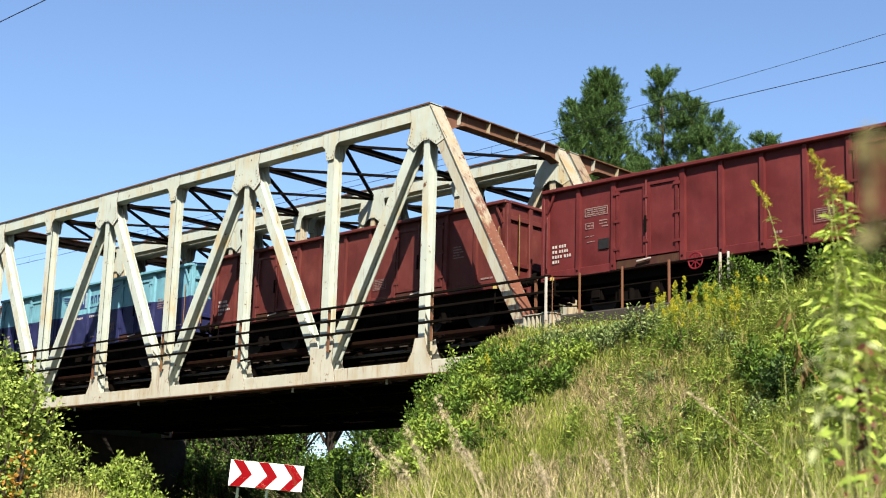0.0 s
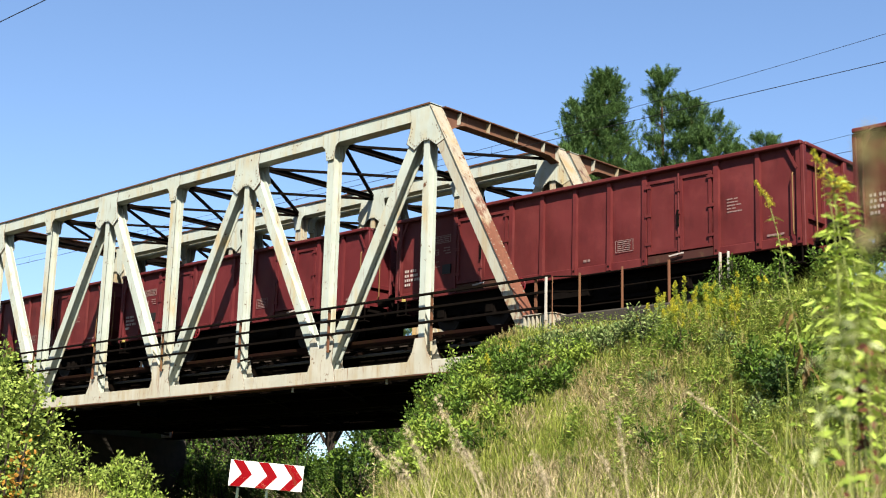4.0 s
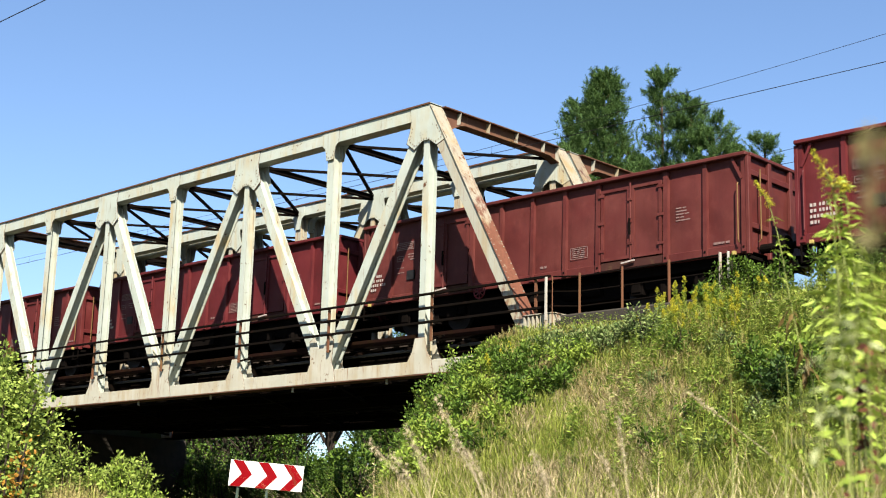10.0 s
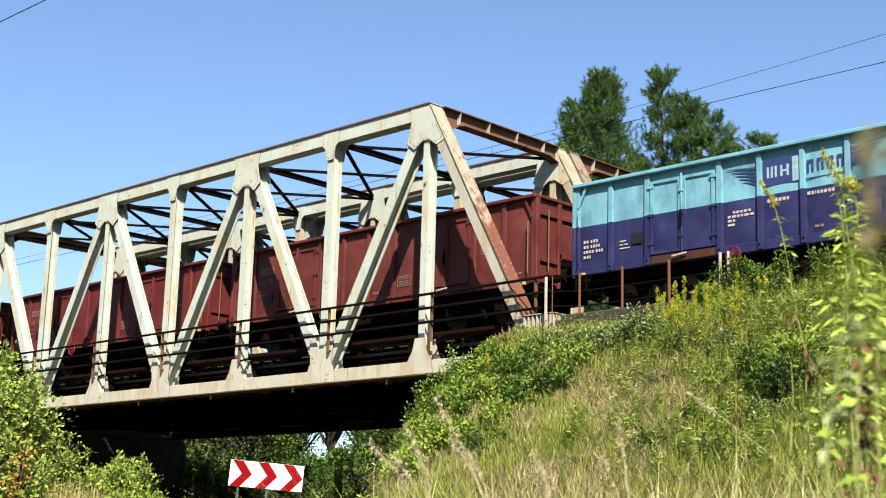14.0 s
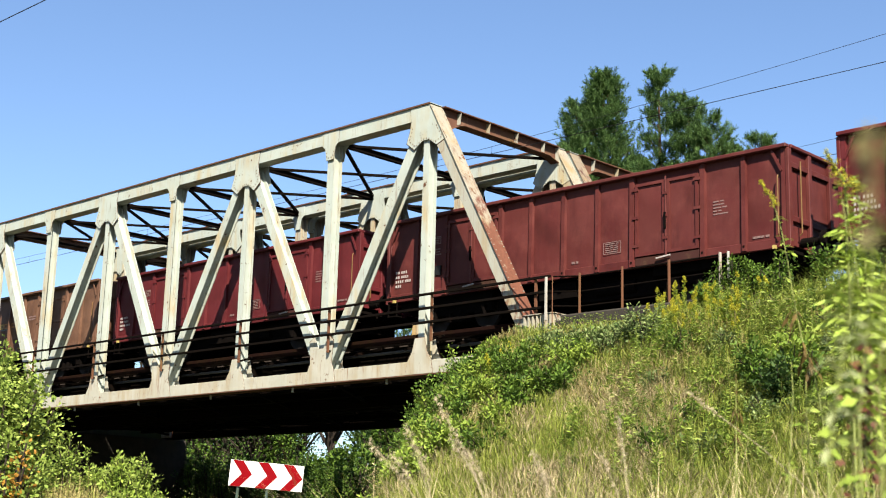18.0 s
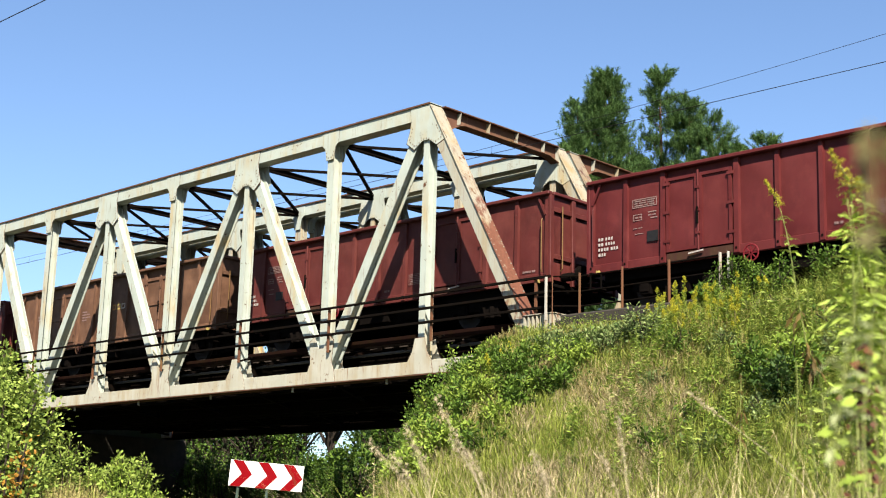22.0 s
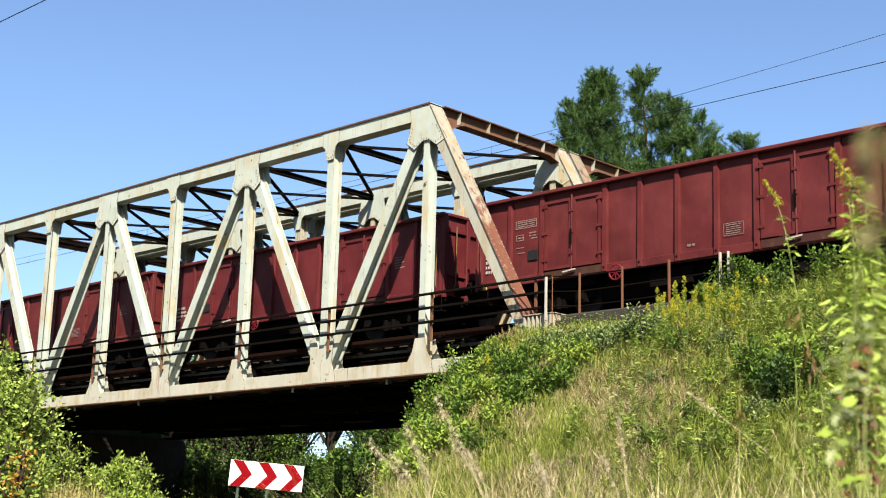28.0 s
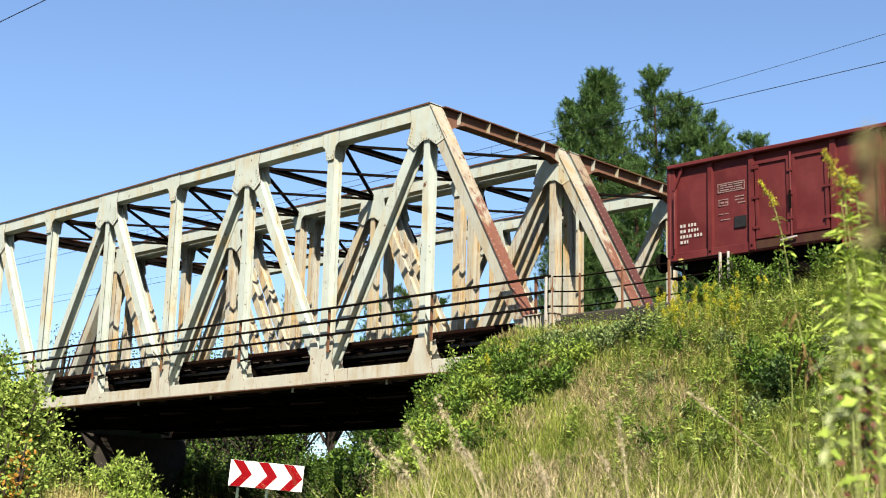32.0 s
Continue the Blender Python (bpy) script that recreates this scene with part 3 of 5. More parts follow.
def wing_fence():
    f = thing("track_fence", "rust-red posts with three thin dark rails", "fence")
    y = -0.5
    posts = [(0.96, M_post, 0.022), (1.77, M_post, 0.045), (2.98, M_post, 0.045), (4.24, M_post, 0.05), (5.54, M_whitepost, 0.05), (5.74, M_whitepost, 0.045)]
    for x, m, w in posts:
        part("post", Shape().box(x - w / 2, x + w / 2, y - w / 2, y + w / 2, 0.72, 1.97), m, f, bevel=0.006)
    for z in (1.93, 1.57, 1.22):
        part("rail", Shape().pipe([(0.96, y + 0.04, z + 0.05), (1.77, y + 0.04, z - 0.03), (2.98, y + 0.04, z - 0.03), (4.24, y + 0.04, z - 0.02), (5.74, y + 0.04, z)], 0.018), M_dark, f)
    return f


wing_fence()


# ---- abutments, track bed, rails ----
def abutment(name, x0, x1):
    s = Shape().box(x0, x1, -0.35, 12.2, LOW - 0.5, -0.02)
    inner = (x0 + 1.0, x1) if x0 > 0 - SPAN / 2 else (x0, x1 - 1.0)
    s.box(*inner, -0.35, 12.2, -0.02, 0.95)
    ob = solid(name, s, M_concrete, "weathered concrete abutment under the bridge end", "abutment", kind="structure", bevel=0.03)
    return ob


abutment("abutment_east", -0.1, 2.4)
abutment("abutment_west", -SPAN - 2.4, -SPAN + 0.1)
solid("coping", Shape().box(1.36, 5.3, -0.72, -0.36, 0.60, 0.99), M_concrete, "mossy concrete coping beam beside the track", "coping", kind="structure", bevel=0.04)


def track_bed(x0, x1, name):
    s = Shape()
    pro = [(-0.3, 0.3), (1.2, 1.20), (4.6, 1.20), (5.3, 1.0), (6.5, 1.0), (7.2, 1.2), (10.6, 1.2), (12.6, 0.3)]
    n = len(pro)
    s.add([(x, y, z) for x in (x0, x1) for y, z in pro], [(i, i + 1, i + 1 + n, i + n) for i in range(n - 1)] + [tuple(range(n)), tuple(range(2 * n - 1, n - 1, -1)), (0, n, 2 * n - 1, n - 1)])
    solid(name, s, M_ballast, "stone ballast bed of the railway track", "track bed", kind="structure")


def track(x0, x1, y):
    t = thing("railway_track", "rusty rails on dark sleepers in stone ballast", "track", "railway tracks", kind="structure")
    for dy in (-0.76, 0.76):
        r = Shape().box(x0, x1, y + dy - 0.035, y + dy + 0.035, 1.43, RAIL).box(x0, x1, y + dy - 0.01, y + dy + 0.01, 1.34, 1.43)
        r.box(x0, x1, y + dy - 0.07, y + dy + 0.07, 1.30, 1.34)
        part("rail", r, M_rail, t)
    sl = Shape().box(-0.13, 0.13, y - 1.3, y + 1.3, 1.12, 1.30).mesh("sleeper", M_sleeper)
    for k in range(int(abs(x1 - x0) / 0.65)):
        o = part("sleeper", sl, None, t)
        o.location.x = min(x0, x1) + 0.3 + 0.65 * k


track_bed(1.7, 70, "track_bed_east")
track_bed(-90, -SPAN - 1.7, "track_bed_west")
for y in TRACK_Y:
    track(0.25, 46, y)
    track(-SPAN - 46, -SPAN - 0.05, y)


def stones():
    rng = np.random.default_rng(5)
    s = Shape()
    for i in range(2600):
        x, u = rng.uniform(1.8, 12), rng.uniform(0, 1)
        y = -0.3 + 1.7 * u
        z = 0.3 + 0.9 * min(1, u * 1.13)
        r = rng.uniform(0.02, 0.05)
        q = [(x + r * a + rng.normal(0, r * 0.3), y + r * b + rng.normal(0, r * 0.3), z + r * c + rng.normal(0, r * 0.2))
             for a, b, c in ((1, 0, 0), (0, 1, 0), (-1, 0, 0), (0, -1, 0), (0, 0, 1), (0, 0, -1))]
        s.add(q, [(0, 1, 4), (1, 2, 4), (2, 3, 4), (3, 0, 4), (1, 0, 5), (2, 1, 5), (3, 2, 5), (0, 3, 5)])
    me = bpy.data.meshes.new("ballast_stones")
    me.from_pydata(s.v, [], s.f)
    me.materials.append(M_ballast)
    tagged(new("ballast_stones", me), "loose grey-brown ballast stones beside the track", "ballast", kind="stuff")


stones()


# ---- overhead wires ----
def wire(name, pts, r, label, group="overhead wires"):
    s = Shape().pipe(pts, r, 5)
    return solid(name, s, M_wire, label, "wire", group)


MESSENGER = ((-90, 7.4), (-60, 7.3), (-40, 7.0), (-20, 6.87), (-9.3, 6.85), (-5.0, 6.86), (-2.2, 6.92), (2.84, 7.09), (5.46, 7.20), (7.86, 7.32), (14, 7.68), (40, 9.3))


def catenary(y):
    """Contact wire, carrying wire and the short droppers between them."""
    t = thing("overhead_line", "thin dark contact and carrying wires over the track", "wire", "overhead lines")
    part("contact_wire", Shape().pipe([(-90, y, 6.72), (40, y, 6.64)], 0.009, 5), M_wire, t)
    part("carrying_wire", Shape().pipe([(x, y, z) for x, z in MESSENGER], 0.006, 5), M_wire, t)
    for k in range(-10, 1):
        x = -4.1 + 4.3 * k
        z = next(z0 + (z1 - z0) * (x - x0) / (x1 - x0) for (x0, z0), (x1, z1) in zip(MESSENGER, MESSENGER[1:]) if x0 <= x <= x1)
        part("dropper", Shape().tube((x, y, 6.66), (x, y, z), 0.004, 4).tube((x, y, 6.64), (x, y, 6.70), 0.014, 5), M_wire, t)


for y in TRACK_Y:
    catenary(y)
wire("power_line", [(-70, -10, 8.1), (-30, -10, 7.9), (-5, -10, 7.92), (30, -10, 8.4)], 0.013, "thin dark power line against the sky")


# ---- road sign ----
def road_sign():
    d = 32.0
    c = Vector(EYE) + Vector((-0.779, 0.626, 0.042)) * d
    face = Vector((0.78, -0.625, 0)).normalized()
    ux = Vector((0, 0, 1)).cross(face)
    turn = Matrix((ux, -face, (0, 0, 1))).transposed().to_4x4()
    sg = thing("chevron_sign", "white road sign with red chevrons on a tilted board", "road sign", at=Matrix.Translation(c) @ turn @ pose(0, 0, 0, 0, 3.6, 0))
    w, h = 1.70, 0.60
    part("board", Shape().box(-w / 2, w / 2, 0.0, 0.03, -h / 2, h / 2), M_signwhite, sg, bevel=0.006)
    for k in range(3):
        x = -w / 2 + 0.05 + 0.585 * k
        a = 0.24
        part("chevron", Shape().plate([(x, h / 2 - 0.004), (x + a, h / 2 - 0.004), (x + a + 0.23, 0), (x + a - 0.03, -h / 2 + 0.004), (x - 0.03, -h / 2 + 0.004), (x + 0.23, 0)], -0.006, -0.002), M_signred, sg, "red chevron")
    for x in (-0.62, 0.05):
        part("post", Shape().tube((x, 0.06, -h / 2 + 0.5), (x, 0.06, -2.4), 0.035, 8), M_galv, sg, "green sign post")


road_sign()
# ---- the goods train ----
BODY, HALF, SILL = 12.70, 1.46, 0.97
POSTS = (0.06, 1.09, 2.19, 4.21, 5.27, 6.35, 7.43, 8.49, 10.51, 11.61, 12.64)
DOORS = ((2.19, 4.21), (8.49, 10.51))


def block_text(s, x, z, rows, h, gap, y):
    """Lines of short bars that stand for small stencilled writing."""
    for i, row in enumerate(rows):
        u = x
        for w in row:
            if w > 0:
                s.box(u, u + w, y - 0.003, y, z - i * gap, z - i * gap + h)
            u += abs(w) + 0.03
    return s


def outline(s, x0, x1, z0, z1, t, y):
    """A thin painted frame."""
    for a, b, c, d in ((x0, x1, z1 - t, z1), (x0, x1, z0, z0 + t), (x0, x0 + t, z0 + t, z1 - t), (x1 - t, x1, z0 + t, z1 - t)):
        s.box(a, b, y - 0.003, y, c, d)
    return s


def build_wagon(paint, kind, RIM=3.27):
    if kind == "blue":
        label = "open high-sided goods wagon, light blue over dark blue"
    elif kind == "brown":
        label = "open high-sided goods wagon in faded brown with framed doors"
    else:
        label = "open high-sided goods wagon in dusty oxide red"
    w = thing("goods_wagon", label, "wagon", "wagons of the goods train")
    for sgn in (-1, 1):
        for (a, b) in zip((0.0,) + POSTS[1:], POSTS[1:] + (BODY,)):
            if (a, b) in DOORS:
                continue
            if b - a < 0.2:
                continue
            # sheet with a shallow bulge, standing inside the posts
            n, v, f = 5, [], []
            for i in range(n + 1):
                for j in range(n + 1):
                    bulge = 0.035 * math.sin(math.pi * i / n) * math.sin(math.pi * j / n)
                    v.append((a + (b - a) * i / n, sgn * (HALF - 0.10 + bulge), SILL + 0.02 + (RIM - 0.12 - SILL) * j / n))
            f = [(i * (n + 1) + j, (i + 1) * (n + 1) + j, (i + 1) * (n + 1) + j + 1, i * (n + 1) + j + 1) for i in range(n) for j in range(n)]
            me = Shape().add(v, f).mesh("side_sheet", paint)
            for p in me.polygons:
                p.use_smooth = True
            part("side_sheet", me, None, w)
        part("inner_lining", Shape().box(0.02, BODY - 0.02, min(sgn * 1.31, sgn * 1.34), max(sgn * 1.31, sgn * 1.34), 1.1, RIM - 0.05), paint, w)
        for x in POSTS:
            wide = 0.07 if x not in (2.19, 4.21, 8.49, 10.51) else 0.085
            p = Shape()
            o, q = HALF - 0.105, HALF
            p.hexa([(x - wide, sgn * o, SILL - 0.03), (x + wide, sgn * o, SILL - 0.03), (x + wide * 0.75, sgn * q, SILL - 0.03), (x - wide * 0.75, sgn * q, SILL - 0.03),
                    (x - wide, sgn * o, RIM - 0.1), (x + wide, sgn * o, RIM - 0.1), (x + wide * 0.75, sgn * (q - 0.03), RIM - 0.1), (x - wide * 0.75, sgn * (q - 0.03), RIM - 0.1)])
            part("side_post", p, paint, w)
        bolts = Shape()
        for x in POSTS:
            bolts.box(x - 0.022, x + 0.022, min(sgn * HALF, sgn * (HALF + 0.012)), max(sgn * HALF, sgn * (HALF + 0.012)), SILL + 0.05, SILL + 0.095)
        part("bolt_row", bolts, M_under, w)
        part("top_rail", Shape().box(-0.06, BODY + 0.06, min(sgn * 1.34, sgn * (HALF + 0.06)), max(sgn * 1.34, sgn * (HALF + 0.06)), RIM - 0.1, RIM), paint, w, bevel=0.02)
        part("sill", Shape().box(0.0, BODY, min(sgn * 1.30, sgn * (HALF - 0.05)), max(sgn * 1.30, sgn * (HALF - 0.05)), SILL - 0.06, SILL + 0.16), paint, w, bevel=0.01)
    for a, b in DOORS:
        mid = (a + b) / 2
        for sgn in (-1, 1):
            for u0, u1 in ((a + 0.11, mid - 0.03), (mid + 0.03, b - 0.11)):
                o = sgn * (HALF - 0.045)
                d = Shape().box(u0, u1, min(o, sgn * 1.37), max(o, sgn * 1.37), 1.17, 2.98)
                door = part("door", d, paint, w, bevel=0.01)
                fr = Shape()
                e0, e1 = sorted((sgn * (HALF - 0.045), sgn * (HALF - 0.005)))
                t = 0.075
                fr.box(u0, u0 + t, e0, e1, 1.17, 2.98).box(u1 - t, u1, e0, e1, 1.17, 2.98)
                fr.box(u0 + t, u1 - t, e0, e1, 1.17, 1.17 + t).box(u0 + t, u1 - t, e0, e1, 2.98 - t, 2.98)
                if kind == "brown":
                    fr.box(u0 + t, u1 - t, e0, e1, 2.04, 2.11)
                part("door_frame", fr, paint, door)
                if sgn < 0:
                    hx = u0 + 0.02 if u0 == a + 0.11 else u1 - 0.02
                    for z in (1.4, 2.1, 2.8):
                        part("hinge", Shape().box(hx - 0.09, hx + 0.09, -HALF - 0.012, -HALF + 0.01, z, z + 0.07), paint, door)
            e = sgn * HALF
            bar = Shape().tube((mid, e, 1.12), (mid, e, 3.05), 0.026, 8)
            for z in (1.5, 2.05, 2.6):
                bar.box(mid - 0.05, mid + 0.05, e - 0.035, e + 0.035, z, z + 0.06)
            part("lock_bar", bar, paint, w)
            part("lever", Shape().box(mid - 0.02, mid + 0.02, min(e, e + sgn * 0.06), max(e, e + sgn * 0.06), 1.75, 2.15), M_under, w)
            e0, e1 = sorted((sgn * 1.36, sgn * (HALF - 0.03)))
            part("door_threshold", Shape().box(a + 0.1, b - 0.1, e0, e1, SILL - 0.02, 1.14), M_rusty_sill, w, "rusty door threshold")
            if sgn < 0:
                part("grab_handle", Shape().beam((a + 0.75, -HALF - 0.03, 1.06), (a + 1.15, -HALF - 0.03, 1.10), 0.035, 0.03), M_mark, w, "white handle")
    for x, s in ((0.0, -1), (BODY, 1)):
        for ya in (-HALF + 0.005, HALF - 0.035):
            part("corner_brace", Shape().beam((x - s * 0.09, ya + 0.015, RIM - 0.62), (x - s * 0.34, ya + 0.015, RIM - 0.11), 0.06, 0.03), paint, w)
        e = Shape().box(min(x, x - s * 0.05), max(x, x - s * 0.05), -1.38, 1.38, SILL, RIM - 0.09)
        part("end_wall", e, paint, w)
        rb = Shape()
        for z in (1.50, 2.74):
            rb.box(min(x, x + s * 0.07), max(x, x + s * 0.07), -1.36, 1.36, z, z + 0.13)
        part("end_rib", rb, paint, w, bevel=0.01)
        for y in (-1.38, -0.48, 0.48, 1.38):
            part("end_post", Shape().box(min(x, x + s * 0.09), max(x, x + s * 0.09), y - 0.07, y + 0.07, SILL - 0.1, RIM - 0.1), paint, w, bevel=0.01)
        part("end_rail", Shape().box(min(x - s * 0.05, x + s * 0.1), max(x - s * 0.05, x + s * 0.1), -1.33, 1.33, RIM - 0.098, RIM - 0.002), paint, w, bevel=0.02)
        part("buffer_beam", Shape().box(min(x, x + s * 0.06), max(x, x + s * 0.06), -1.35, 1.35, 0.78, SILL - 0.12), M_under, w)
        for y in (-0.875, 0.875):
            bu = Shape().tube((x + s * 0.06, y, 1.06), (x + s * 0.36, y, 1.06), 0.11, 12).tube((x + s * 0.30, y, 1.06), (x + s * 0.60, y, 1.06), 0.085, 12)
            bu.tube((x + s * 0.60, y, 1.06), (x + s * 0.66, y, 1.06), 0.24, 16)
            part("buffer", bu, M_under, w, "greasy dark buffer")
        part("coupling", Shape().beam((x, 0, 1.0), (x + s * 0.62, 0, 0.95), 0.07, 0.1), M_under, w)
        # handrail and step at the corner
        hr = Shape().pipe([(x - s * 0.16, -HALF - 0.03, 1.15), (x - s * 0.16, -HALF - 0.06, 1.2), (x - s * 0.16, -HALF - 0.06, 2.5), (x - s * 0.16, -HALF - 0.03, 2.55)], 0.017)
        part("handrail", hr, M_gold if s > 0 else paint, w, "yellow-brown handrail" if s > 0 else "")
        eh = Shape().pipe([(x + s * 0.10, -1.05, 1.2), (x + s * 0.16, -1.05, 1.25), (x + s * 0.16, -1.05, 2.9)], 0.017)
        part("end_handrail", eh, M_gold, w)
        st = Shape().box(x - s * 0.18 - 0.18, x - s * 0.18 + 0.18, -1.44, -1.22, 0.50, 0.53)
        st.box(x - s * 0.18 - 0.18, x - s * 0.18 - 0.15, -1.43, -1.40, 0.5, SILL - 0.05).box(x - s * 0.18 + 0.15, x - s * 0.18 + 0.18, -1.43, -1.40, 0.5, SILL - 0.05)
        part("step", st, M_under, w)
        lamp_ = Shape().box(x - s * 0.3 - 0.04, x - s * 0.3 + 0.04, -HALF - 0.05, -HALF + 0.02, SILL - 0.09, SILL - 0.01)
        part("lamp_bracket", lamp_, M_yellowl, w, "small yellow bracket")
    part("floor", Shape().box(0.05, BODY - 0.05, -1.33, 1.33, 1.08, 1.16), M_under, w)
    # solid boxes added between the bogies and ends so no sky shows through
    part("centre_frame", Shape().box(0.1, BODY - 0.1, -0.6, 0.6, 0.68, 1.07).box(3.75, 8.95, -0.95, 0.95, 0.32, 0.9).box(0.3, 3.75, -0.45, 0.45, 0.3, 0.68).box(8.95, BODY - 0.3, -0.45, 0.45, 0.3, 0.68).box(0.3, 3.75, -1.2, 1.2, 0.7, 1.05).box(8.95, BODY - 0.3, -1.2, 1.2, 0.7, 1.05), M_under, w, "underframe filled out solid, in shade-dark colour")
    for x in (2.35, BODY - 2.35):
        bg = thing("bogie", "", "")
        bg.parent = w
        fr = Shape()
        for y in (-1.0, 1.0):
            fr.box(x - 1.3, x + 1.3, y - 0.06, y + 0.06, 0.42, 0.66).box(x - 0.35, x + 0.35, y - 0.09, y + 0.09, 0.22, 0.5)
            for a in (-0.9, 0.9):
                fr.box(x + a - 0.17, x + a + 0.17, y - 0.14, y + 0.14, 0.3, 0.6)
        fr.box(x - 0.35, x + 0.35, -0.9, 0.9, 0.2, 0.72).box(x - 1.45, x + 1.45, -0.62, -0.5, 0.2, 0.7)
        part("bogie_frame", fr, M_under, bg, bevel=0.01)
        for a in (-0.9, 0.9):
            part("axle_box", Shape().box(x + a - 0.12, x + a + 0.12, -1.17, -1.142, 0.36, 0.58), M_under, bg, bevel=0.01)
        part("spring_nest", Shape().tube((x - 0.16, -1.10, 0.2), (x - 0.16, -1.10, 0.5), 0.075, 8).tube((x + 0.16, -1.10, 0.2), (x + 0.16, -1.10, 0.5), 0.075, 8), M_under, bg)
        for a in (-0.9, 0.9):
            wh = Shape().tube((x + a, -0.76, 0.46), (x + a, 0.76, 0.46), 0.08, 10)
            for y in (-0.82, 0.69):
                wh.tube((x + a, y, 0.46), (x + a, y + 0.13, 0.46), 0.458, 28)
            part("wheelset", wh, M_wheel, bg, "worn steel wheels on their axle")
    hw = Shape().ring((4.62, -HALF - 0.06, 0.86), 0.19, 0.02)
    for k in range(4):
        a = math.pi / 4 * k
        hw.beam((4.62 - 0.19 * math.cos(a), -HALF - 0.06, 0.86 - 0.19 * math.sin(a)), (4.62 + 0.19 * math.cos(a), -HALF - 0.06, 0.86 + 0.19 * math.sin(a)), 0.025, 0.02)
    part("brake_wheel", hw, M_signal_red if kind != "brown" else M_rusty_sill, w, "bright red brake hand wheel")
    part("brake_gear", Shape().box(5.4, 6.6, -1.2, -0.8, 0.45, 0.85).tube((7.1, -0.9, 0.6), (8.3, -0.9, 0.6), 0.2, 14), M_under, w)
    # stencils
    y = -HALF + 0.066
    if kind != "brown":
        t = Shape()
        block_text(t, 0.24, 1.72, ((0.06, 0.06, -0.01, 0.05, 0.06, 0.05), (0.06, 0.06, -0.01, 0.05, 0.05, 0.05, 0.04), (0.05, 0.06, 0.05, 0.06, -0.01, 0.06, 0.05, 0.05), (0.07, 0.05, 0.04)), 0.075, 0.13, y)
        tagged(part("number_lettering", t, M_mark, w, "white stencilled number block"), kind="stuff")
        t = outline(Shape(), 1.28, 2.00, 2.40, 2.62, 0.022, y)
        block_text(t, 1.34, 2.55, ((0.2, 0.1, 0.25), (0.1, 0.22, 0.2), (0.25, 0.12, 0.16)), 0.03, 0.055, y)
        outline(t, 1.30, 1.56, 2.08, 2.24, 0.02, y)
        block_text(t, 1.35, 2.14, ((0.1, 0.06),), 0.04, 0.1, y)
        block_text(t, 1.74, 2.24, ((0.24,), (0.1, 0.1), (-0.04, 0.2)), 0.03, 0.075, y)
        block_text(t, 1.30, 1.88, ((0.12, 0.12), (-0.02, 0.26)), 0.022, 0.14, y)
        if kind == "blue":
            t = block_text(Shape(), 1.35, 1.62, ((0.2,), (0.1, 0.12), (0.3,)), 0.03, 0.09, y)
        tagged(part("load_table", t, M_markdim if kind == "red" else M_mark, w, "worn white load table"), kind="stuff")
        part("card_holder", Shape().box(1.72, 2.02, y - 0.02, y + 0.02, 1.52, 1.78), M_black, w, "black card holder")
        t = outline(Shape(), 7.60, 8.14, 1.36, 1.66, 0.014, y)
        block_text(t, 7.66, 1.60, ((0.3, 0.08), (0.1, 0.12, 0.1), (0.12, 0.1, 0.12), (0.2, 0.16), (0.38,)), 0.022, 0.05, y)
        tagged(part("data_panel", t, M_markdim, w, "worn white data panel"), kind="stuff")
        t = Shape()
        block_text(t, 10.78, 2.2, ((0.16, 0.1), (0.3,), (0.22, 0.12), (0.1, 0.1), (0.4,)), 0.03, 0.075, y)
        tagged(part("note_lettering", t, M_markdim, w), kind="stuff")
        t = Shape()
        outline(t, 1.38, 1.80, 1.02, 1.13, 0.016, y + 0.016)
        block_text(t, 1.43, 1.06, ((0.08, 0.1, 0.06),), 0.035, 0.1, y + 0.016)
        block_text(t, 6.6, 1.25, ((0.1, 0.08),), 0.06, 0.1, y + 0.012)
        block_text(t, 11.8, 1.2, ((0.3, 0.1),), 0.05, 0.1, y + 0.012)
        tagged(part("small_lettering", t, M_markdim, w), kind="stuff")
    if kind == "blue":
        yy = -HALF + 0.068
        lg = Shape().box(5.36, 6.27, yy - 0.004, yy, 2.36, 2.98)
        part("emblem_panel", lg, M_logo, w, "dark blue emblem panel")
        t = Shape()
        for i in range(5):
            t.plate([(4.40 + 0.1 * i, 2.92 - 0.09 * i), (5.18, 2.86 - 0.09 * i), (5.18, 2.80 - 0.09 * i), (4.50 + 0.1 * i, 2.89 - 0.09 * i)], yy - 0.004, yy)
            t.plate([(7.52, 2.92 - 0.09 * i), (8.36 - 0.1 * i, 3.02 - 0.1 * i), (8.26 - 0.1 * i, 2.98 - 0.1 * i), (7.52, 2.85 - 0.09 * i)], yy - 0.004, yy)
        t.box(7.5, 7.52, yy - 0.004, yy, 2.4, 2.95)
        part("emblem_wing", t, M_logo, w, "dark blue winged stripes")
        t = Shape()
        for x in (5.46, 5.56, 5.66, 5.80, 5.96):
            t.box(x, x + 0.055, yy - 0.009, yy - 0.005, 2.54, 2.80)
        t.box(5.855, 5.96, yy - 0.009, yy - 0.005, 2.64, 2.69)
        t.box(6.10, 6.26, yy - 0.009, yy - 0.005, 2.38, 2.95)
        part("emblem_block", t, M_logolight, w, "pale lettering-sized blocks")
        t = Shape().box(6.42, 7.34, yy - 0.004, yy, 2.36, 2.39)
        for i in range(4):
            for d in (0, 0.11):
                t.box(6.46 + 0.24 * i + d, 6.51 + 0.24 * i + d, yy - 0.004, yy, 2.52, 2.80)
            t.box(6.512 + 0.24 * i, 6.568 + 0.24 * i, yy - 0.004, yy, 2.74, 2.80)
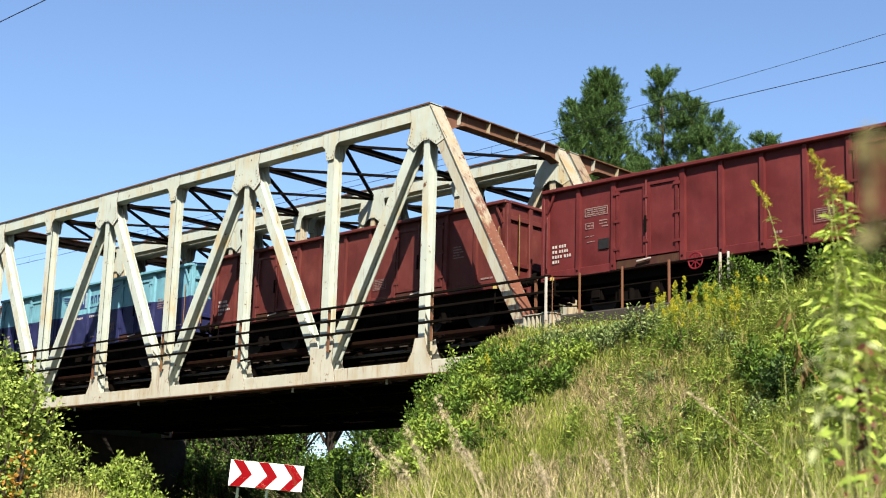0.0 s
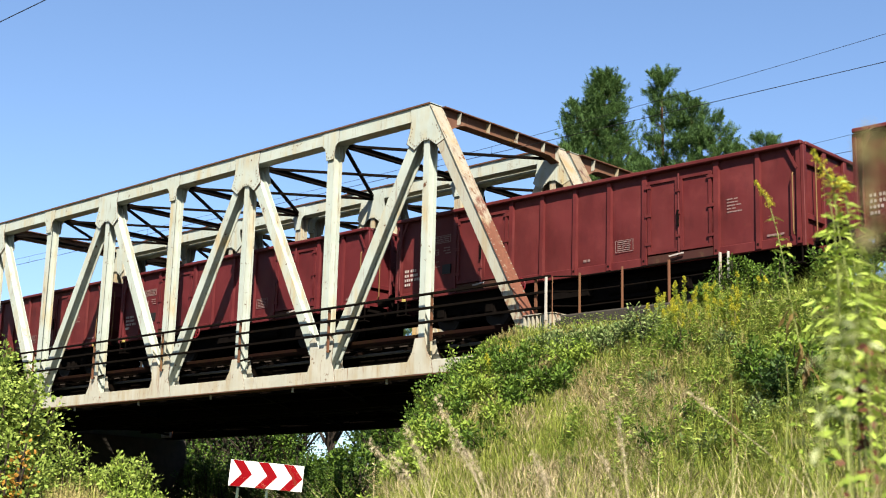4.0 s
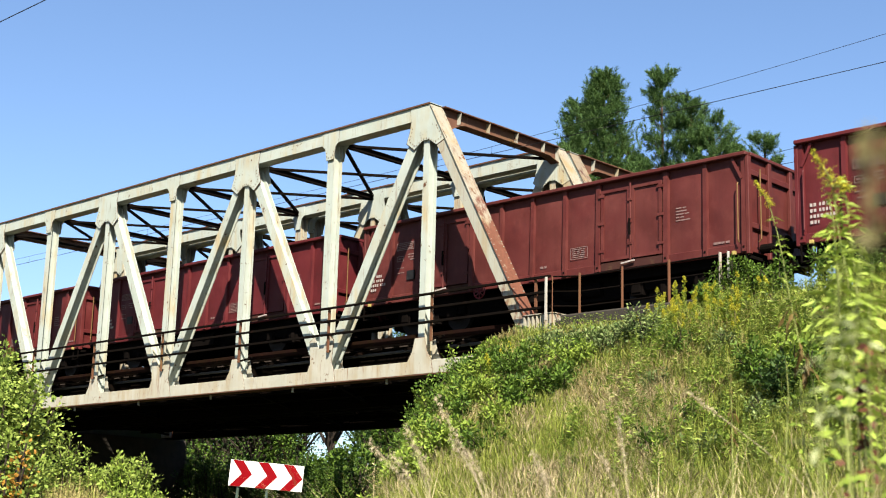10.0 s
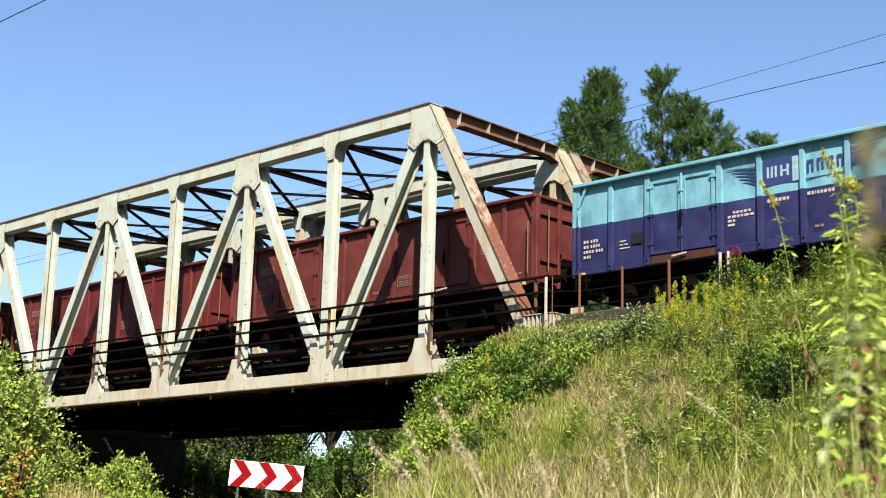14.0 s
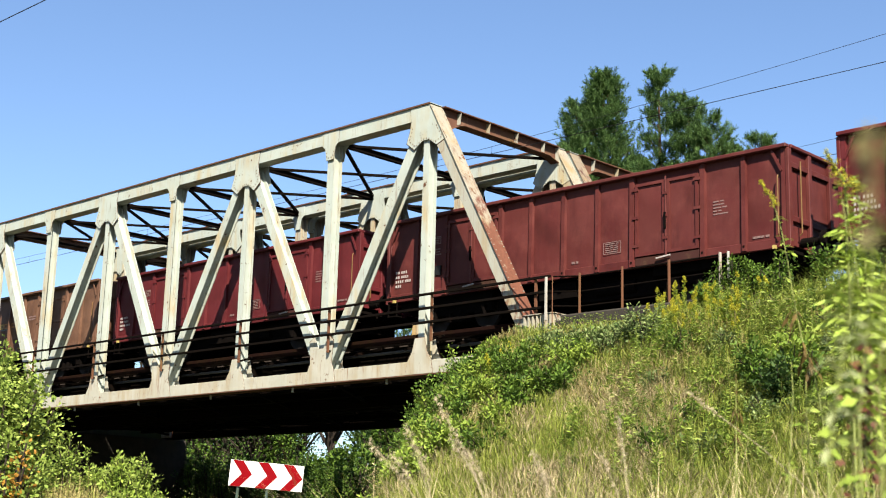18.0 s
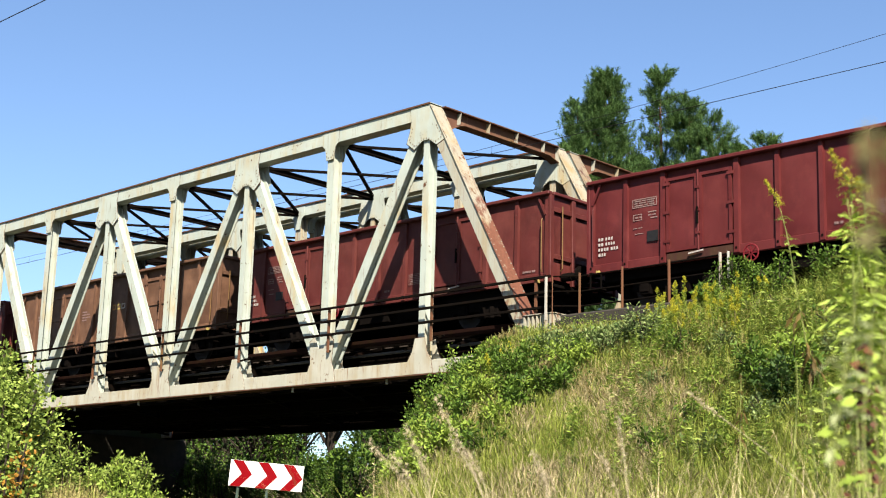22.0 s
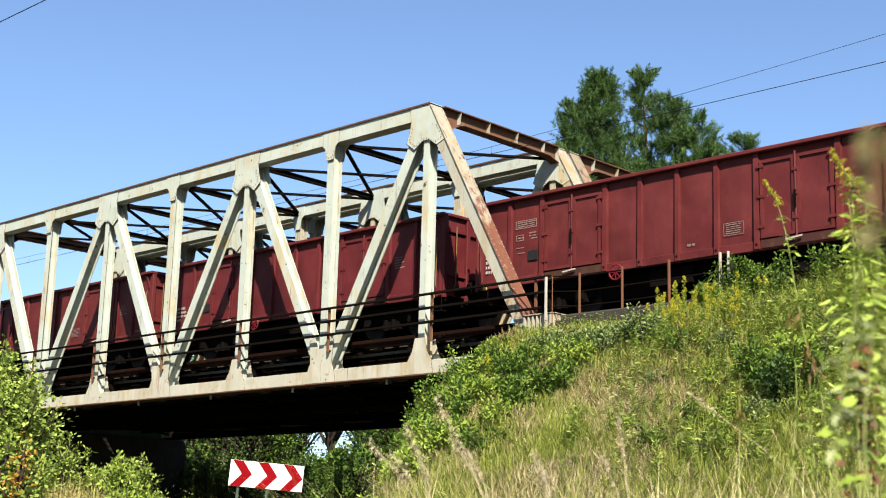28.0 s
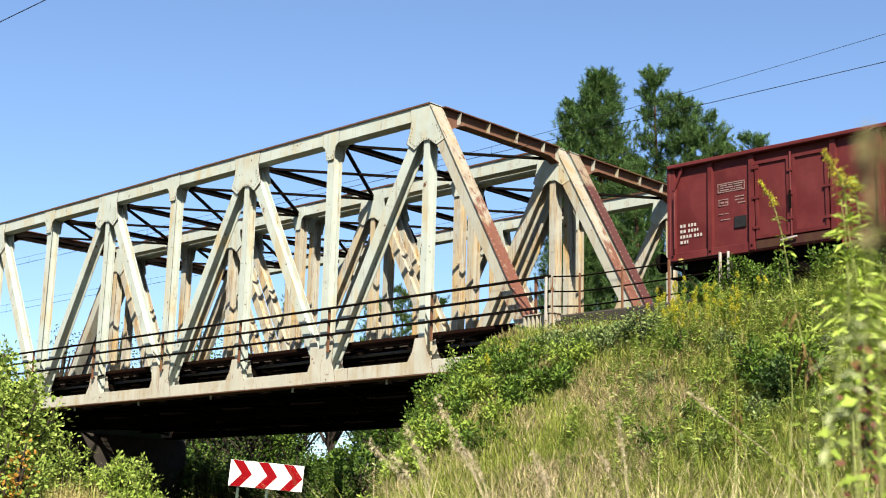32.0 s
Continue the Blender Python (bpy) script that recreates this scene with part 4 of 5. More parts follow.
        part("emblem_block", t, M_logo, w)
        t = block_text(Shape(), 5.45, 1.98, ((0.07, 0.06, 0.07, 0.07, 0.07, 0.06),), 0.075, 0.2, yy)
        block_text(t, 6.45, 2.0, ((0.07, 0.06, 0.02, 0.05, 0.05, 0.07, 0.06, 0.06),), 0.075, 0.2, yy)
        block_text(t, 4.42, 1.86, ((-0.1, 0.07, 0.07, 0.06, 0.08, 0.07), (0.08, 0.1, 0.07, 0.06, 0.12, 0.1), (0.1, 0.06), (0.18,)), 0.055, 0.095, yy)
        tagged(part("address_lettering", t, M_mark, w, "white lettering-sized bars"), kind="stuff")
        part("warning_plate", Shape().add([(BODY + 0.075, -1.15, 1.75), (BODY + 0.075, -0.95, 1.75), (BODY + 0.075, -1.05, 1.95), (BODY + 0.09, -1.15, 1.75), (BODY + 0.09, -0.95, 1.75), (BODY + 0.09, -1.05, 1.95)],
             [(0, 1, 2), (5, 4, 3), (0, 3, 4, 1), (1, 4, 5, 2), (2, 5, 3, 0)]), M_yellowl, w, "yellow warning triangle")
    if kind == "brown":
        yy = -HALF + 0.068
        for m, x0, wd in ((M_yellowl, 5.62, 0.24), (M_orange, 5.92, 0.26), (M_orange, 6.50, 0.22), (M_yellowl, 6.78, 0.22), (M_mark, 7.06, 0.24)):
            part("emblem_block", outline(Shape(), x0, x0 + wd, 2.12, 2.32, 0.05, yy), m, w)
        part("emblem_underline", Shape().box(5.62, 6.18, yy - 0.004, yy, 2.06, 2.09), M_cyan, w)
        t = block_text(Shape(), 4.5, 2.2, ((0.3,), (0.5,), (0.4, 0.1), (0.3,)), 0.05, 0.1, yy)
        block_text(t, 1.3, 2.3, ((0.4,), (0.5,)), 0.06, 0.12, yy)
        block_text(t, 0.3, 1.6, ((0.1, 0.2), (0.5,), (0.5,)), 0.07, 0.14, yy)
        block_text(t, 7.8, 2.4, ((0.3, 0.2), (0.5,)), 0.05, 0.1, yy)
        tagged(part("small_lettering", t, M_markdim, w), kind="stuff")
    return w


M_rusty_sill = steel_paint("rust_stained_sill", (0.0316, 0.00893, 0.00707), (0.0558, 0.026, 0.0149), 0.5, 0.8, 0.85)
proto = {"red0": build_wagon(M_red[0], "red"), "red1": build_wagon(M_red[1], "red"), "red2": build_wagon(M_red[2], "red"),
         "blue": build_wagon(M_blue, "blue"), "brown": build_wagon(M_brown, "brown", 3.39)}
PITCH, COUNT = 14.04, 37
# metres that the train has run, every two seconds
RUN = (-0.92, 31.57, 63.91, 96.26, 128.58, 160.79, 192.84, 224.73, 256.48, 288.18, 319.86, 351.55, 383.20, 414.74, 446.07, 477.21, 508.41)
train = []
used = set()
for i in range(COUNT):
    kind = "blue" if i in (2, 16) else "brown" if i in (23, 27, 31) else "red%d" % ((i * 7 + i // 3) % 3)
    at = pose(RUN[0] - PITCH * i, TRACK_Y[0], RAIL)
    if kind in used:
        train.append(copy_thing(proto[kind], at))
    else:
        used.add(kind)
        proto[kind].matrix_basis = at
        train.append(proto[kind])
# ---- plants ----
def mesh_of(name, v, f3, material):
    """A mesh from arrays of corners and triangles."""
    me = bpy.data.meshes.new(name)
    me.vertices.add(len(v))
    me.vertices.foreach_set("co", np.asarray(v, dtype=np.float32).ravel())
    me.loops.add(3 * len(f3))
    me.loops.foreach_set("vertex_index", np.asarray(f3, dtype=np.int32).ravel())
    me.polygons.add(len(f3))
    me.polygons.foreach_set("loop_start", np.arange(0, 3 * len(f3), 3, dtype=np.int32))
    me.update(calc_edges=True)
    me.materials.append(material)
    return me


def blades(rng, pos, height, width, lean=0.35):
    """Grass blades: a bent strip of three triangles each."""
    n = len(pos)
    a = rng.uniform(0, 2 * np.pi, n)
    d = np.c_[np.cos(a), np.sin(a), np.zeros(n)]
    s = np.c_[-np.sin(a), np.cos(a), np.zeros(n)] * (width / 2)[:, None]
    h = height[:, None]
    k = rng.uniform(0.1, 1.0, n)[:, None] * lean
    up = np.array([0, 0, 1.0])
    mid = pos + up * h * 0.55 + d * h * k * 0.35
    tip = pos + up * h * (1 - 0.3 * k) + d * h * k * 1.1
    v = np.stack([pos - s, pos + s, mid - s * 0.8, mid + s * 0.8, tip], 1).reshape(-1, 3)
    o = (np.arange(n) * 5)[:, None]
    f = np.stack([o + [0, 1, 3], o + [0, 3, 2], o + [2, 3, 4]], 1).reshape(-1, 3)
    return v, f


def leaves(rng, pos, out, size, slim=0.45, droop=0.2, face=(0, 0, 1.0)):
    """Folded leaves that start at pos and point along out."""
    n = len(pos)
    out = out / np.linalg.norm(out, axis=1)[:, None]
    out[:, 2] -= droop * rng.uniform(0, 1, n)
    side = np.cross(out, rng.normal(0, 1, (n, 3)) * [0.5, 0.5, 1] + face)
    side /= np.linalg.norm(side, axis=1)[:, None] + 1e-9
    nrm = np.cross(side, out)
    L = size[:, None]
    mid = pos + out * L * 0.45 + nrm * L * 0.06
    v = np.stack([pos, mid - side * L * slim / 2, pos + out * L, mid + side * L * slim / 2], 1).reshape(-1, 3)
    o = (np.arange(n) * 4)[:, None]
    f = np.stack([o + [0, 1, 2], o + [0, 2, 3]], 1).reshape(-1, 3)
    return v, f


def join(pieces):
    v, f, k = [], [], 0
    for a, b in pieces:
        v.append(a)
        f.append(b + k)
        k += len(a)
    return np.concatenate(v), np.concatenate(f)


def drop(xy):
    return np.array([(x, y, ground_z(x, y) - 0.02) for x, y in xy])


def patchy(xy, scale, seed):
    return np.array([noise.noise((x * scale, y * scale, seed)) for x, y in xy])


def bil(q, u, v):
    """A place inside the quadrilateral q of four (x, y)."""
    (ax, ay), (bx, by), (cx, cy), (dx, dy) = q
    return ((ax * (1 - u) + bx * u) * (1 - v) + (dx * (1 - u) + cx * u) * v, (ay * (1 - u) + by * u) * (1 - v) + (dy * (1 - u) + cy * u) * v)


def crown_line(x, y):
    """The even height to which the growth below the bridge's end reaches."""
    return 0.78 + 0.212 * y + 0.4 * np.maximum(np.asarray(x) - 4.6, 0) + 0.2 * np.maximum(-1.0 - np.asarray(x), 0)


def bank_grass():
    """Tufts of bent blades, thick and thin by patches, and single blades between."""
    rng = np.random.default_rng(11)
    c = np.c_[rng.uniform(0, 14, 8600), rng.uniform(-10, -1.0, 8600)]
    c = c[patchy(c, 0.9, 5.0) + rng.normal(0, 0.25, len(c)) > -0.22]
    k = 13
    xy = np.repeat(c, k, 0) + rng.normal(0, 0.07, (len(c) * k, 2))
    size = np.repeat(rng.uniform(0.30, 0.95, len(c)) * (0.75 + 0.6 * patchy(c, 0.5, 9.0)), k)
    tone = np.repeat(patchy(c, 0.30, 2.0) + 0.4 * patchy(c, 1.1, 7.0) + rng.normal(0, 0.10, len(c)), k)
    one = np.c_[rng.uniform(0, 14, 14000), rng.uniform(-10, -1.0, 14000)]
    west = np.c_[rng.uniform(-22, -10, 20000), rng.uniform(-6.5, 0, 20000)]
    xy = np.concatenate([xy, one, west])
    size = np.concatenate([size, rng.uniform(0.15, 0.4, len(one)), rng.uniform(0.5, 1.25, len(west))])
    tone = np.concatenate([tone, rng.normal(0, 0.3, len(one)), rng.normal(-1.9, 0.6, len(west))])
    keep = 0.695 * (xy[:, 0] + 6.35) + 0.719 * xy[:, 1] > 0.9
    keep |= xy[:, 0] < -9
    xy, size, tone = xy[keep], size[keep], tone[keep]
    size = size * 0.9 * np.where((xy[:, 1] > -2.2) & (xy[:, 0] < 5.0), 0.5, 1.0)
    pos = drop(xy)
    size = np.minimum(size, np.maximum(0.05, crown_line(xy[:, 0], xy[:, 1]) - pos[:, 2] + 0.05))
    tone = tone - 0.5 * ((0.695 * (xy[:, 0] + 6.35) + 0.719 * xy[:, 1] < 2.3) & (xy[:, 0] > -9))
    right = (xy[:, 0] - 6.2) * 0.12        # greener towards the east
    dry = tone + rng.normal(0, 0.12, len(xy)) > 0.04 + right
    for sel, m, nm, lab in ((dry, M_straw, "dry_grass", "dry straw-coloured grass tufts on the embankment"), (~dry, M_grass, "green_grass", "green grass tufts on the embankment")):
        p = pos[sel]
        v, f = blades(rng, p, size[sel] * rng.uniform(0.6, 1.1, len(p)), rng.uniform(0.006, 0.015, len(p)) * np.where(rng.uniform(0, 1, len(p)) < 0.15, 1.2, 0.75), 1.15)
        tagged(new(nm, mesh_of(nm, v, f, m)), lab, "grass", kind="stuff")


bank_grass()


def litter():
    """Dead straw lying on the slope under the tufts."""
    rng = np.random.default_rng(18)
    xy = np.c_[rng.uniform(0, 14, 150000), rng.uniform(-10, -2.0, 150000)]
    xy = xy[0.695 * (xy[:, 0] + 6.35) + 0.719 * xy[:, 1] > 1.0]
    p = drop(xy)
    p[:, 2] += rng.uniform(0.03, 0.34, len(p))
    out = rng.normal(0, 1, p.shape) * [0.55, 0.55, 0.7] + [0.1, -0.1, 1.3]
    kind = patchy(xy, 0.35, 2.0) + 0.5 * patchy(xy, 1.3, 8.0) + rng.normal(0, 0.2, len(xy)) > 0.04 + (xy[:, 0] - 5.4) * 0.09
    low = kind & (xy[:, 1] + rng.normal(0, 0.8, len(xy)) < -4.6)
    kind = kind & ~low
    for sel, m, nm, lab in ((low, M_palestraw, "bleached_straw", "bleached dead straw low on the embankment"), (kind, M_straw, "straw_litter", "dead straw bent down on the embankment"), (~(kind | low), M_grass, "bent_grass", "bent yellow-green grass on the embankment")):
        v, f = leaves(rng, p[sel], out[sel], rng.uniform(0.12, 0.34, sel.sum()), 0.032, 0.15, (0.8, -0.8, 0.8))
        tagged(new(nm, mesh_of(nm, v, f, m)), lab, "grass", kind="stuff")


litter()


def ground_cover():
    """Small leaves lying over the slope between the tufts."""
    rng = np.random.default_rng(17)
    xy = np.c_[rng.uniform(-1, 13.5, 52000), rng.uniform(-9.5, -1.0, 52000)]
    keep = patchy(xy, 0.55, 12.0) + 0.4 * patchy(xy, 2.0, 3.0) + rng.normal(0, 0.12, len(xy)) > -0.05
    p = drop(xy[keep])
    p[:, 2] += rng.uniform(0.02, 0.22, len(p))
    v, f = leaves(rng, p, rng.normal(0, 1, p.shape) * [1, 1, 0.35], rng.uniform(0.03, 0.075, len(p)), 0.55, 0.1)
    tagged(new("ground_cover", mesh_of("ground_cover", v, f, M_leafbright)), "low leafy ground cover on the slope", "ground cover", kind="stuff")


ground_cover()


def near_grass():
    """Tall seeding grass close before the camera, below its line of sight."""
    rng = np.random.default_rng(12)
    eye = np.array(EYE)
    n = 15000
    d = rng.uniform(2.6, 10.0, n)
    a = np.radians(rng.uniform(-2.6, 20, n))          # to the right of the middle of the view
    ax, rt = np.array([-0.696, 0.718]), np.array([0.718, 0.696])
    xy = eye[:2] + ax * (d * np.cos(a))[:, None] + rt * (d * np.sin(a))[:, None]
    pos = drop(xy)
    top = eye[2] + d * (0.020 + 0.085 * rng.uniform(0, 1, n) ** 3 + 0.03 * np.clip(np.degrees(a) / 18, 0, 1))
    h = np.clip(top - pos[:, 2], 0.3, 1.75)
    dry = rng.uniform(0, 1, n) < 0.84
    for sel, m, nm in ((dry, M_palestraw, "tall_dry_grass"), (~dry, M_grass, "tall_green_grass")):
        v, f = blades(rng, pos[sel], h[sel], rng.uniform(0.003, 0.009, sel.sum()), 2.6)
        tagged(new(nm, mesh_of(nm, v, f, m)), "tall seeding grass on the verge", "grass", kind="stuff")


near_grass()


def shrub(name, label, x, y, r, h, count, size, material, group, seed, slim=0.5, stems=9, z=None):
    """A shrub: leaning stems from one root and leaves along their twigs."""
    rng = np.random.default_rng(seed)
    z = ground_z(x, y) if z is None else z
    flat = min(1.0, 0.15 + h / 0.7)
    t = thing(name, label, "shrub", group, pose(x, y, z))
    st, pts, outs = Shape(), [], []
    for i in range(stems):
        a, k = rng.uniform(0, 2 * np.pi), rng.uniform(0.15, 1.0)
        tip = Vector((math.cos(a) * r * k, math.sin(a) * r * k, h * rng.uniform(0.65, 1.0) * (1 - 0.25 * k)))
        mid = Vector((tip.x * 0.35, tip.y * 0.35, tip.z * 0.55))
        st.pipe([(0, 0, -0.05), mid, tip], 0.018 + 0.006 * h, 5, 0.3)
        for j in range(count // stems):
            u = rng.uniform(0.15, 1.05) ** 0.7
            c = mid * (2 * u) if u < 0.5 else mid + (tip - mid) * (2 * u - 1)
            off = rng.normal(0, 1, 3)
            off /= np.linalg.norm(off)
            s = (0.30 * r + 0.08) * rng.uniform(0.1, 1.0) * (1.15 - 0.55 * u)
            pts.append(np.array(c) + off * s * (1, 1, flat))
            outs.append(off + [0, 0, 0.25])
    part("branchwork", st, M_twig, t)
    pts, outs = np.array(pts), np.array(outs)
    pts[:, 2] = np.maximum(pts[:, 2], 0.03)
    v, f = leaves(rng, pts, outs, rng.uniform(0.6, 1.3, len(pts)) * size, slim)
    part("foliage", mesh_of("foliage", v, f, material), None, t)
    return t


def bank_shrubs():
    rng = np.random.default_rng(21)
    # leafy scrub before the bridge's end
    scrub = ((-2.8, -1.0), (2.9, -1.5), (4.9, -4.8), (0.8, -5.8))
    for i in range(49):
        u, v = (i % 7 + rng.uniform(0, 1)) / 7, (i // 7 + rng.uniform(0, 1)) / 7
        x, y = bil(scrub, u, v)
        h = rng.uniform(0.75, 1.2) * (1.0 - 0.2 * v) 
        h = max(0.08, min(h, crown_line(x, y) - ground_z(x, y) - rng.uniform(0.05, 0.22)))
        m = (M_leaf, M_leaf, M_leafbright, M_leaf)[i % 4]
        shrub("shrub", "leafy green shrub on the embankment slope", x, y, rng.uniform(0.55, 0.85) * (1.1 - 0.3 * v) * (0.62 if v < 0.6 and u > 0.35 else 1.0), h, 1700, 0.080, m, "shrubs on the slope", 100 + i)
    lower = ((0.8, -4.4), (3.9, -4.2), (5.0, -6.4), (2.0, -6.6))
    for i in range(14):
        x, y = bil(lower, (i % 5 + rng.uniform(0, 1)) / 5, (i // 5 + rng.uniform(0, 1)) / 3)
        shrub("low_shrub", "bright green low scrub on the slope", x, y, rng.uniform(0.4, 0.6), rng.uniform(0.55, 0.85), 750, 0.10, (M_leafbright, M_leaf)[i % 2], "low scrub", 280 + i)
    for i in range(7):
        shrub("low_shrub", "bright green low scrub on the slope", 1.9 + 0.3 * i, -7.3 + 0.28 * (i * 3 % 5), 0.5, rng.uniform(0.7, 1.0), 800, 0.10, M_leafbright, "low scrub", 360 + i)
    # greyish growth below the coping
    for i in range(9):
        shrub("grey_shrub", "grey-green shrub below the concrete coping", 1.3 + 0.42 * i, -1.75 - 0.3 * (i % 3), 0.45, rng.uniform(0.16, 0.30), 700, 0.085, M_leafgrey, "grey-green shrubs", 160 + i)
    for i in range(21):
        x, y = 2.2 + 0.42 * (i % 7) + 0.3 * (i // 7) + rng.uniform(0, 0.3), -1.9 - 0.55 * (i // 7) - rng.uniform(0, 0.3)
        shrub("grey_shrub", "grey-green shrub below the concrete coping", x, y, 0.5, max(0.2, crown_line(x, y) - ground_z(x, y) + rng.uniform(-0.1, 0.06)), 900, 0.085, M_leafgrey, "grey-green shrubs", 330 + i)
    # climbing growth by the fence's end
    for i, (x, y, r, h) in enumerate(((5.95, -0.75, 0.42, 1.30), (6.45, -0.8, 0.4, 1.1), (5.8, -1.4, 0.4, 0.8), (7.2, -1.0, 0.45, 0.95), (8.2, -1.1, 0.5, 0.9), (9.2, -1.2, 0.5, 0.95), (9.9, -0.95, 0.5, 1.15), (10.7, -1.0, 0.5, 1.2))):
        shrub("climbing_shrub", "dark green leafy growth beside the track", x, y, r, h, 800, 0.085, M_leaf, "growth by the fence", 180 + i)
    # dark and bright clumps among the weeds
    herbs = ((5.8, -3.0), (9.6, -2.4), (12.2, -7.2), (7.0, -7.2))
    for i in range(16):
        x, y = bil(herbs, (i % 4 + rng.uniform(0, 1)) / 4, (i // 4 + rng.uniform(0, 1)) / 4)
        shrub("low_shrub", "low leafy scrub among the weeds", x, y, rng.uniform(0.35, 0.55), rng.uniform(0.5, 0.9), 620, 0.08, (M_leaf, M_leafgrey, M_leafbright)[i % 3], "low scrub", 140 + i)
    for i, (x, y, m) in enumerate(((9.3, -5.2, M_leaf), (9.8, -5.5, M_leafdark), (8.9, -4.7, M_leaf), (9.5, -4.6, M_leafbright), (10.1, -5.2, M_leaf))):
        shrub("shrub", "dark-hearted leafy shrub on the embankment slope", x, y, 0.5, 1.05, 900, 0.10, m, "shrubs on the slope", 380 + i)
    # scrub on the far side of the road, before the west end
    for i in range(28):
        x, y = -11.6 - 0.33 * i + rng.normal(0, 0.4), -3.4 + 2.2 * rng.uniform(0, 1)
        h = rng.uniform(0.9, 2.2)
        shrub("tall_shrub", "bright green scrub below the west abutment", x, y, rng.uniform(0.5, 0.8), h, 800, 0.13, (M_leafbright, M_bushleaf, M_bushleaf)[i % 3], "scrub by the west abutment", 200 + i)
    # growth before the wood, beyond the west abutment
    for i in range(11):
        shrub("tall_shrub", "dark leafy shrub beyond the west abutment", -33.0 + 1.25 * i, 13.6 + rng.uniform(0, 2.6), rng.uniform(1.0, 1.5), rng.uniform(4.4, 6.2) if i < 7 else rng.uniform(2.4, 3.2), 1700, 0.16, M_leaf if i % 3 else M_leafdark, "shrubs beyond the abutment", 240 + i)
    for i in range(7):
        shrub("tall_shrub", "dark leafy shrub beyond the west abutment", -30.9 + 0.55 * i, 12.3 + 0.12 * i + rng.uniform(0, 0.3), rng.uniform(0.8, 1.1), rng.uniform(4.3, 5.2), 1700, 0.15, M_leaf if i % 2 else M_leafdark, "shrubs beyond the abutment", 260 + i, z=LOW)
    # leaf colour kept dark here to stand for the bridge's shade
    for i in range(9):
        shrub("tall_shrub", "dark leafy shrub before the west abutment", -30.4 + rng.uniform(-0.6, 0.8), 0.6 + 1.15 * i, rng.uniform(0.7, 1.0), rng.uniform(2.6, 4.1), 1300, 0.13, M_leafdark, "shrubs before the abutment", 420 + i, z=LOW)
    # brush below the sign
    for i in range(4):
        shrub("low_shrub", "yellow-green brush below the road sign", -5.2 + 0.7 * i, -6.0 - 0.6 * (i % 2), 0.6, 1.66, 900, 0.085, M_leafbright, "brush below the sign", 220 + i, z=LOW)


bank_shrubs()


def near_bush():
    """The large leafy bush close on the road's edge."""
    eye = Vector(EYE)
    for i, (d, off, r, h, n, m) in enumerate(((13.0, -4.75, 0.55, 2.4, 9000, M_bushleaf), (13.5, -4.5, 0.72, 2.9, 21000, M_bushleaf), (14.5, -5.3, 0.9, 3.3, 15000, M_bushleaf), (12.6, -4.05, 0.6, 1.75, 6000, M_bushleaf), (13.1, -4.25, 0.55, 2.75, 14000, M_bushleaf), (13.4, -4.6, 0.55, 3.0, 11000, M_bushleaf), (12.45, -3.92, 0.50, 2.1, 480, M_autumn))):
        x, y = eye.x - 0.696 * d + 0.718 * off, eye.y + 0.718 * d + 0.696 * off
        shrub("roadside_bush", "leafy bush beside the road with a few turning leaves" if m is not M_autumn else "bush with orange turning leaves",
              x, y, r, h, n, 0.050, m, "roadside bushes", 300 + i, 0.7, 30 if m is not M_autumn else 5)


near_bush()


def herb(name, label, h, seed, flower=False, leaf=0.10, material=None, count=70, lean=(0.0, 0.0), spread=0.022, bloom=None):
    """An upright weed: one bending stalk with narrow leaves, and a flowering plume where it has one."""
    rng = np.random.default_rng(seed)
    t = thing(name, label, "weed")
    bend = rng.uniform(-0.1, 0.1, 2) * h
    pts = [Vector((bend[0] * u * (u - 1) + lean[0] * u, bend[1] * u * (u - 1) + lean[1] * u, h * u)) for u in np.linspace(0, 1, 7)]
    part("stalk", Shape().pipe(pts, 0.003 + 0.0015 * h, 6, 0.35), M_stalk, t)
    u = rng.uniform(0.12, 0.86 if flower else 1.0, count)
    p = np.array([np.array(pts[min(5, int(a * 6))].lerp(pts[min(6, int(a * 6) + 1)], a * 6 - int(a * 6))) for a in u])
    a = rng.uniform(0, 2 * np.pi, count)
    out = np.c_[np.cos(a), np.sin(a), rng.uniform(0.2, 0.9, count)]
    v, f = leaves(rng, p, out, leaf * rng.uniform(0.6, 1.25, count) * (1.2 - 0.6 * u), 0.24, 0.35)
    part("foliage", mesh_of("foliage", v, f, material or M_leafbright), None, t)
    if flower:
        q, o = [], []
        st = Shape()
        for k in range(22):
            w = 0.84 + 0.155 * k / 22
            i = min(5, int(w * 6))
            base = pts[i].lerp(pts[i + 1], w * 6 - i)
            b = rng.uniform(0, 2 * np.pi)
            ln = h * spread * (1.2 - (w - 0.84) / 0.16)
            tip = base + Vector((math.cos(b) * ln, math.sin(b) * ln, ln * 0.55))
            st.tube(base, tip, 0.0025, 4, 0.001)
            for j in range(16):
                q.append(np.array(base.lerp(tip, rng.uniform(0.2, 1.0))) + rng.normal(0, 0.006, 3))
                o.append(rng.normal(0, 1, 3) + [0, 0, 0.8])
        tagged(part("inflorescence", st, M_stalk, t), kind="stuff")
        v, f = leaves(rng, np.array(q), np.array(o), rng.uniform(0.2, 0.45, len(q)) * spread * (h ** 0.5), 0.7, 0.0)
        part("plume", mesh_of("plume", v, f, bloom or M_flower), None, t, "yellow flower plume")
    return t


def ray_point(px, py, d):
    """The place d metres off along a line of sight, given by its slopes from the view's axis."""
    return VIEW @ (Vector((px, py, -1.0)).normalized() * d)


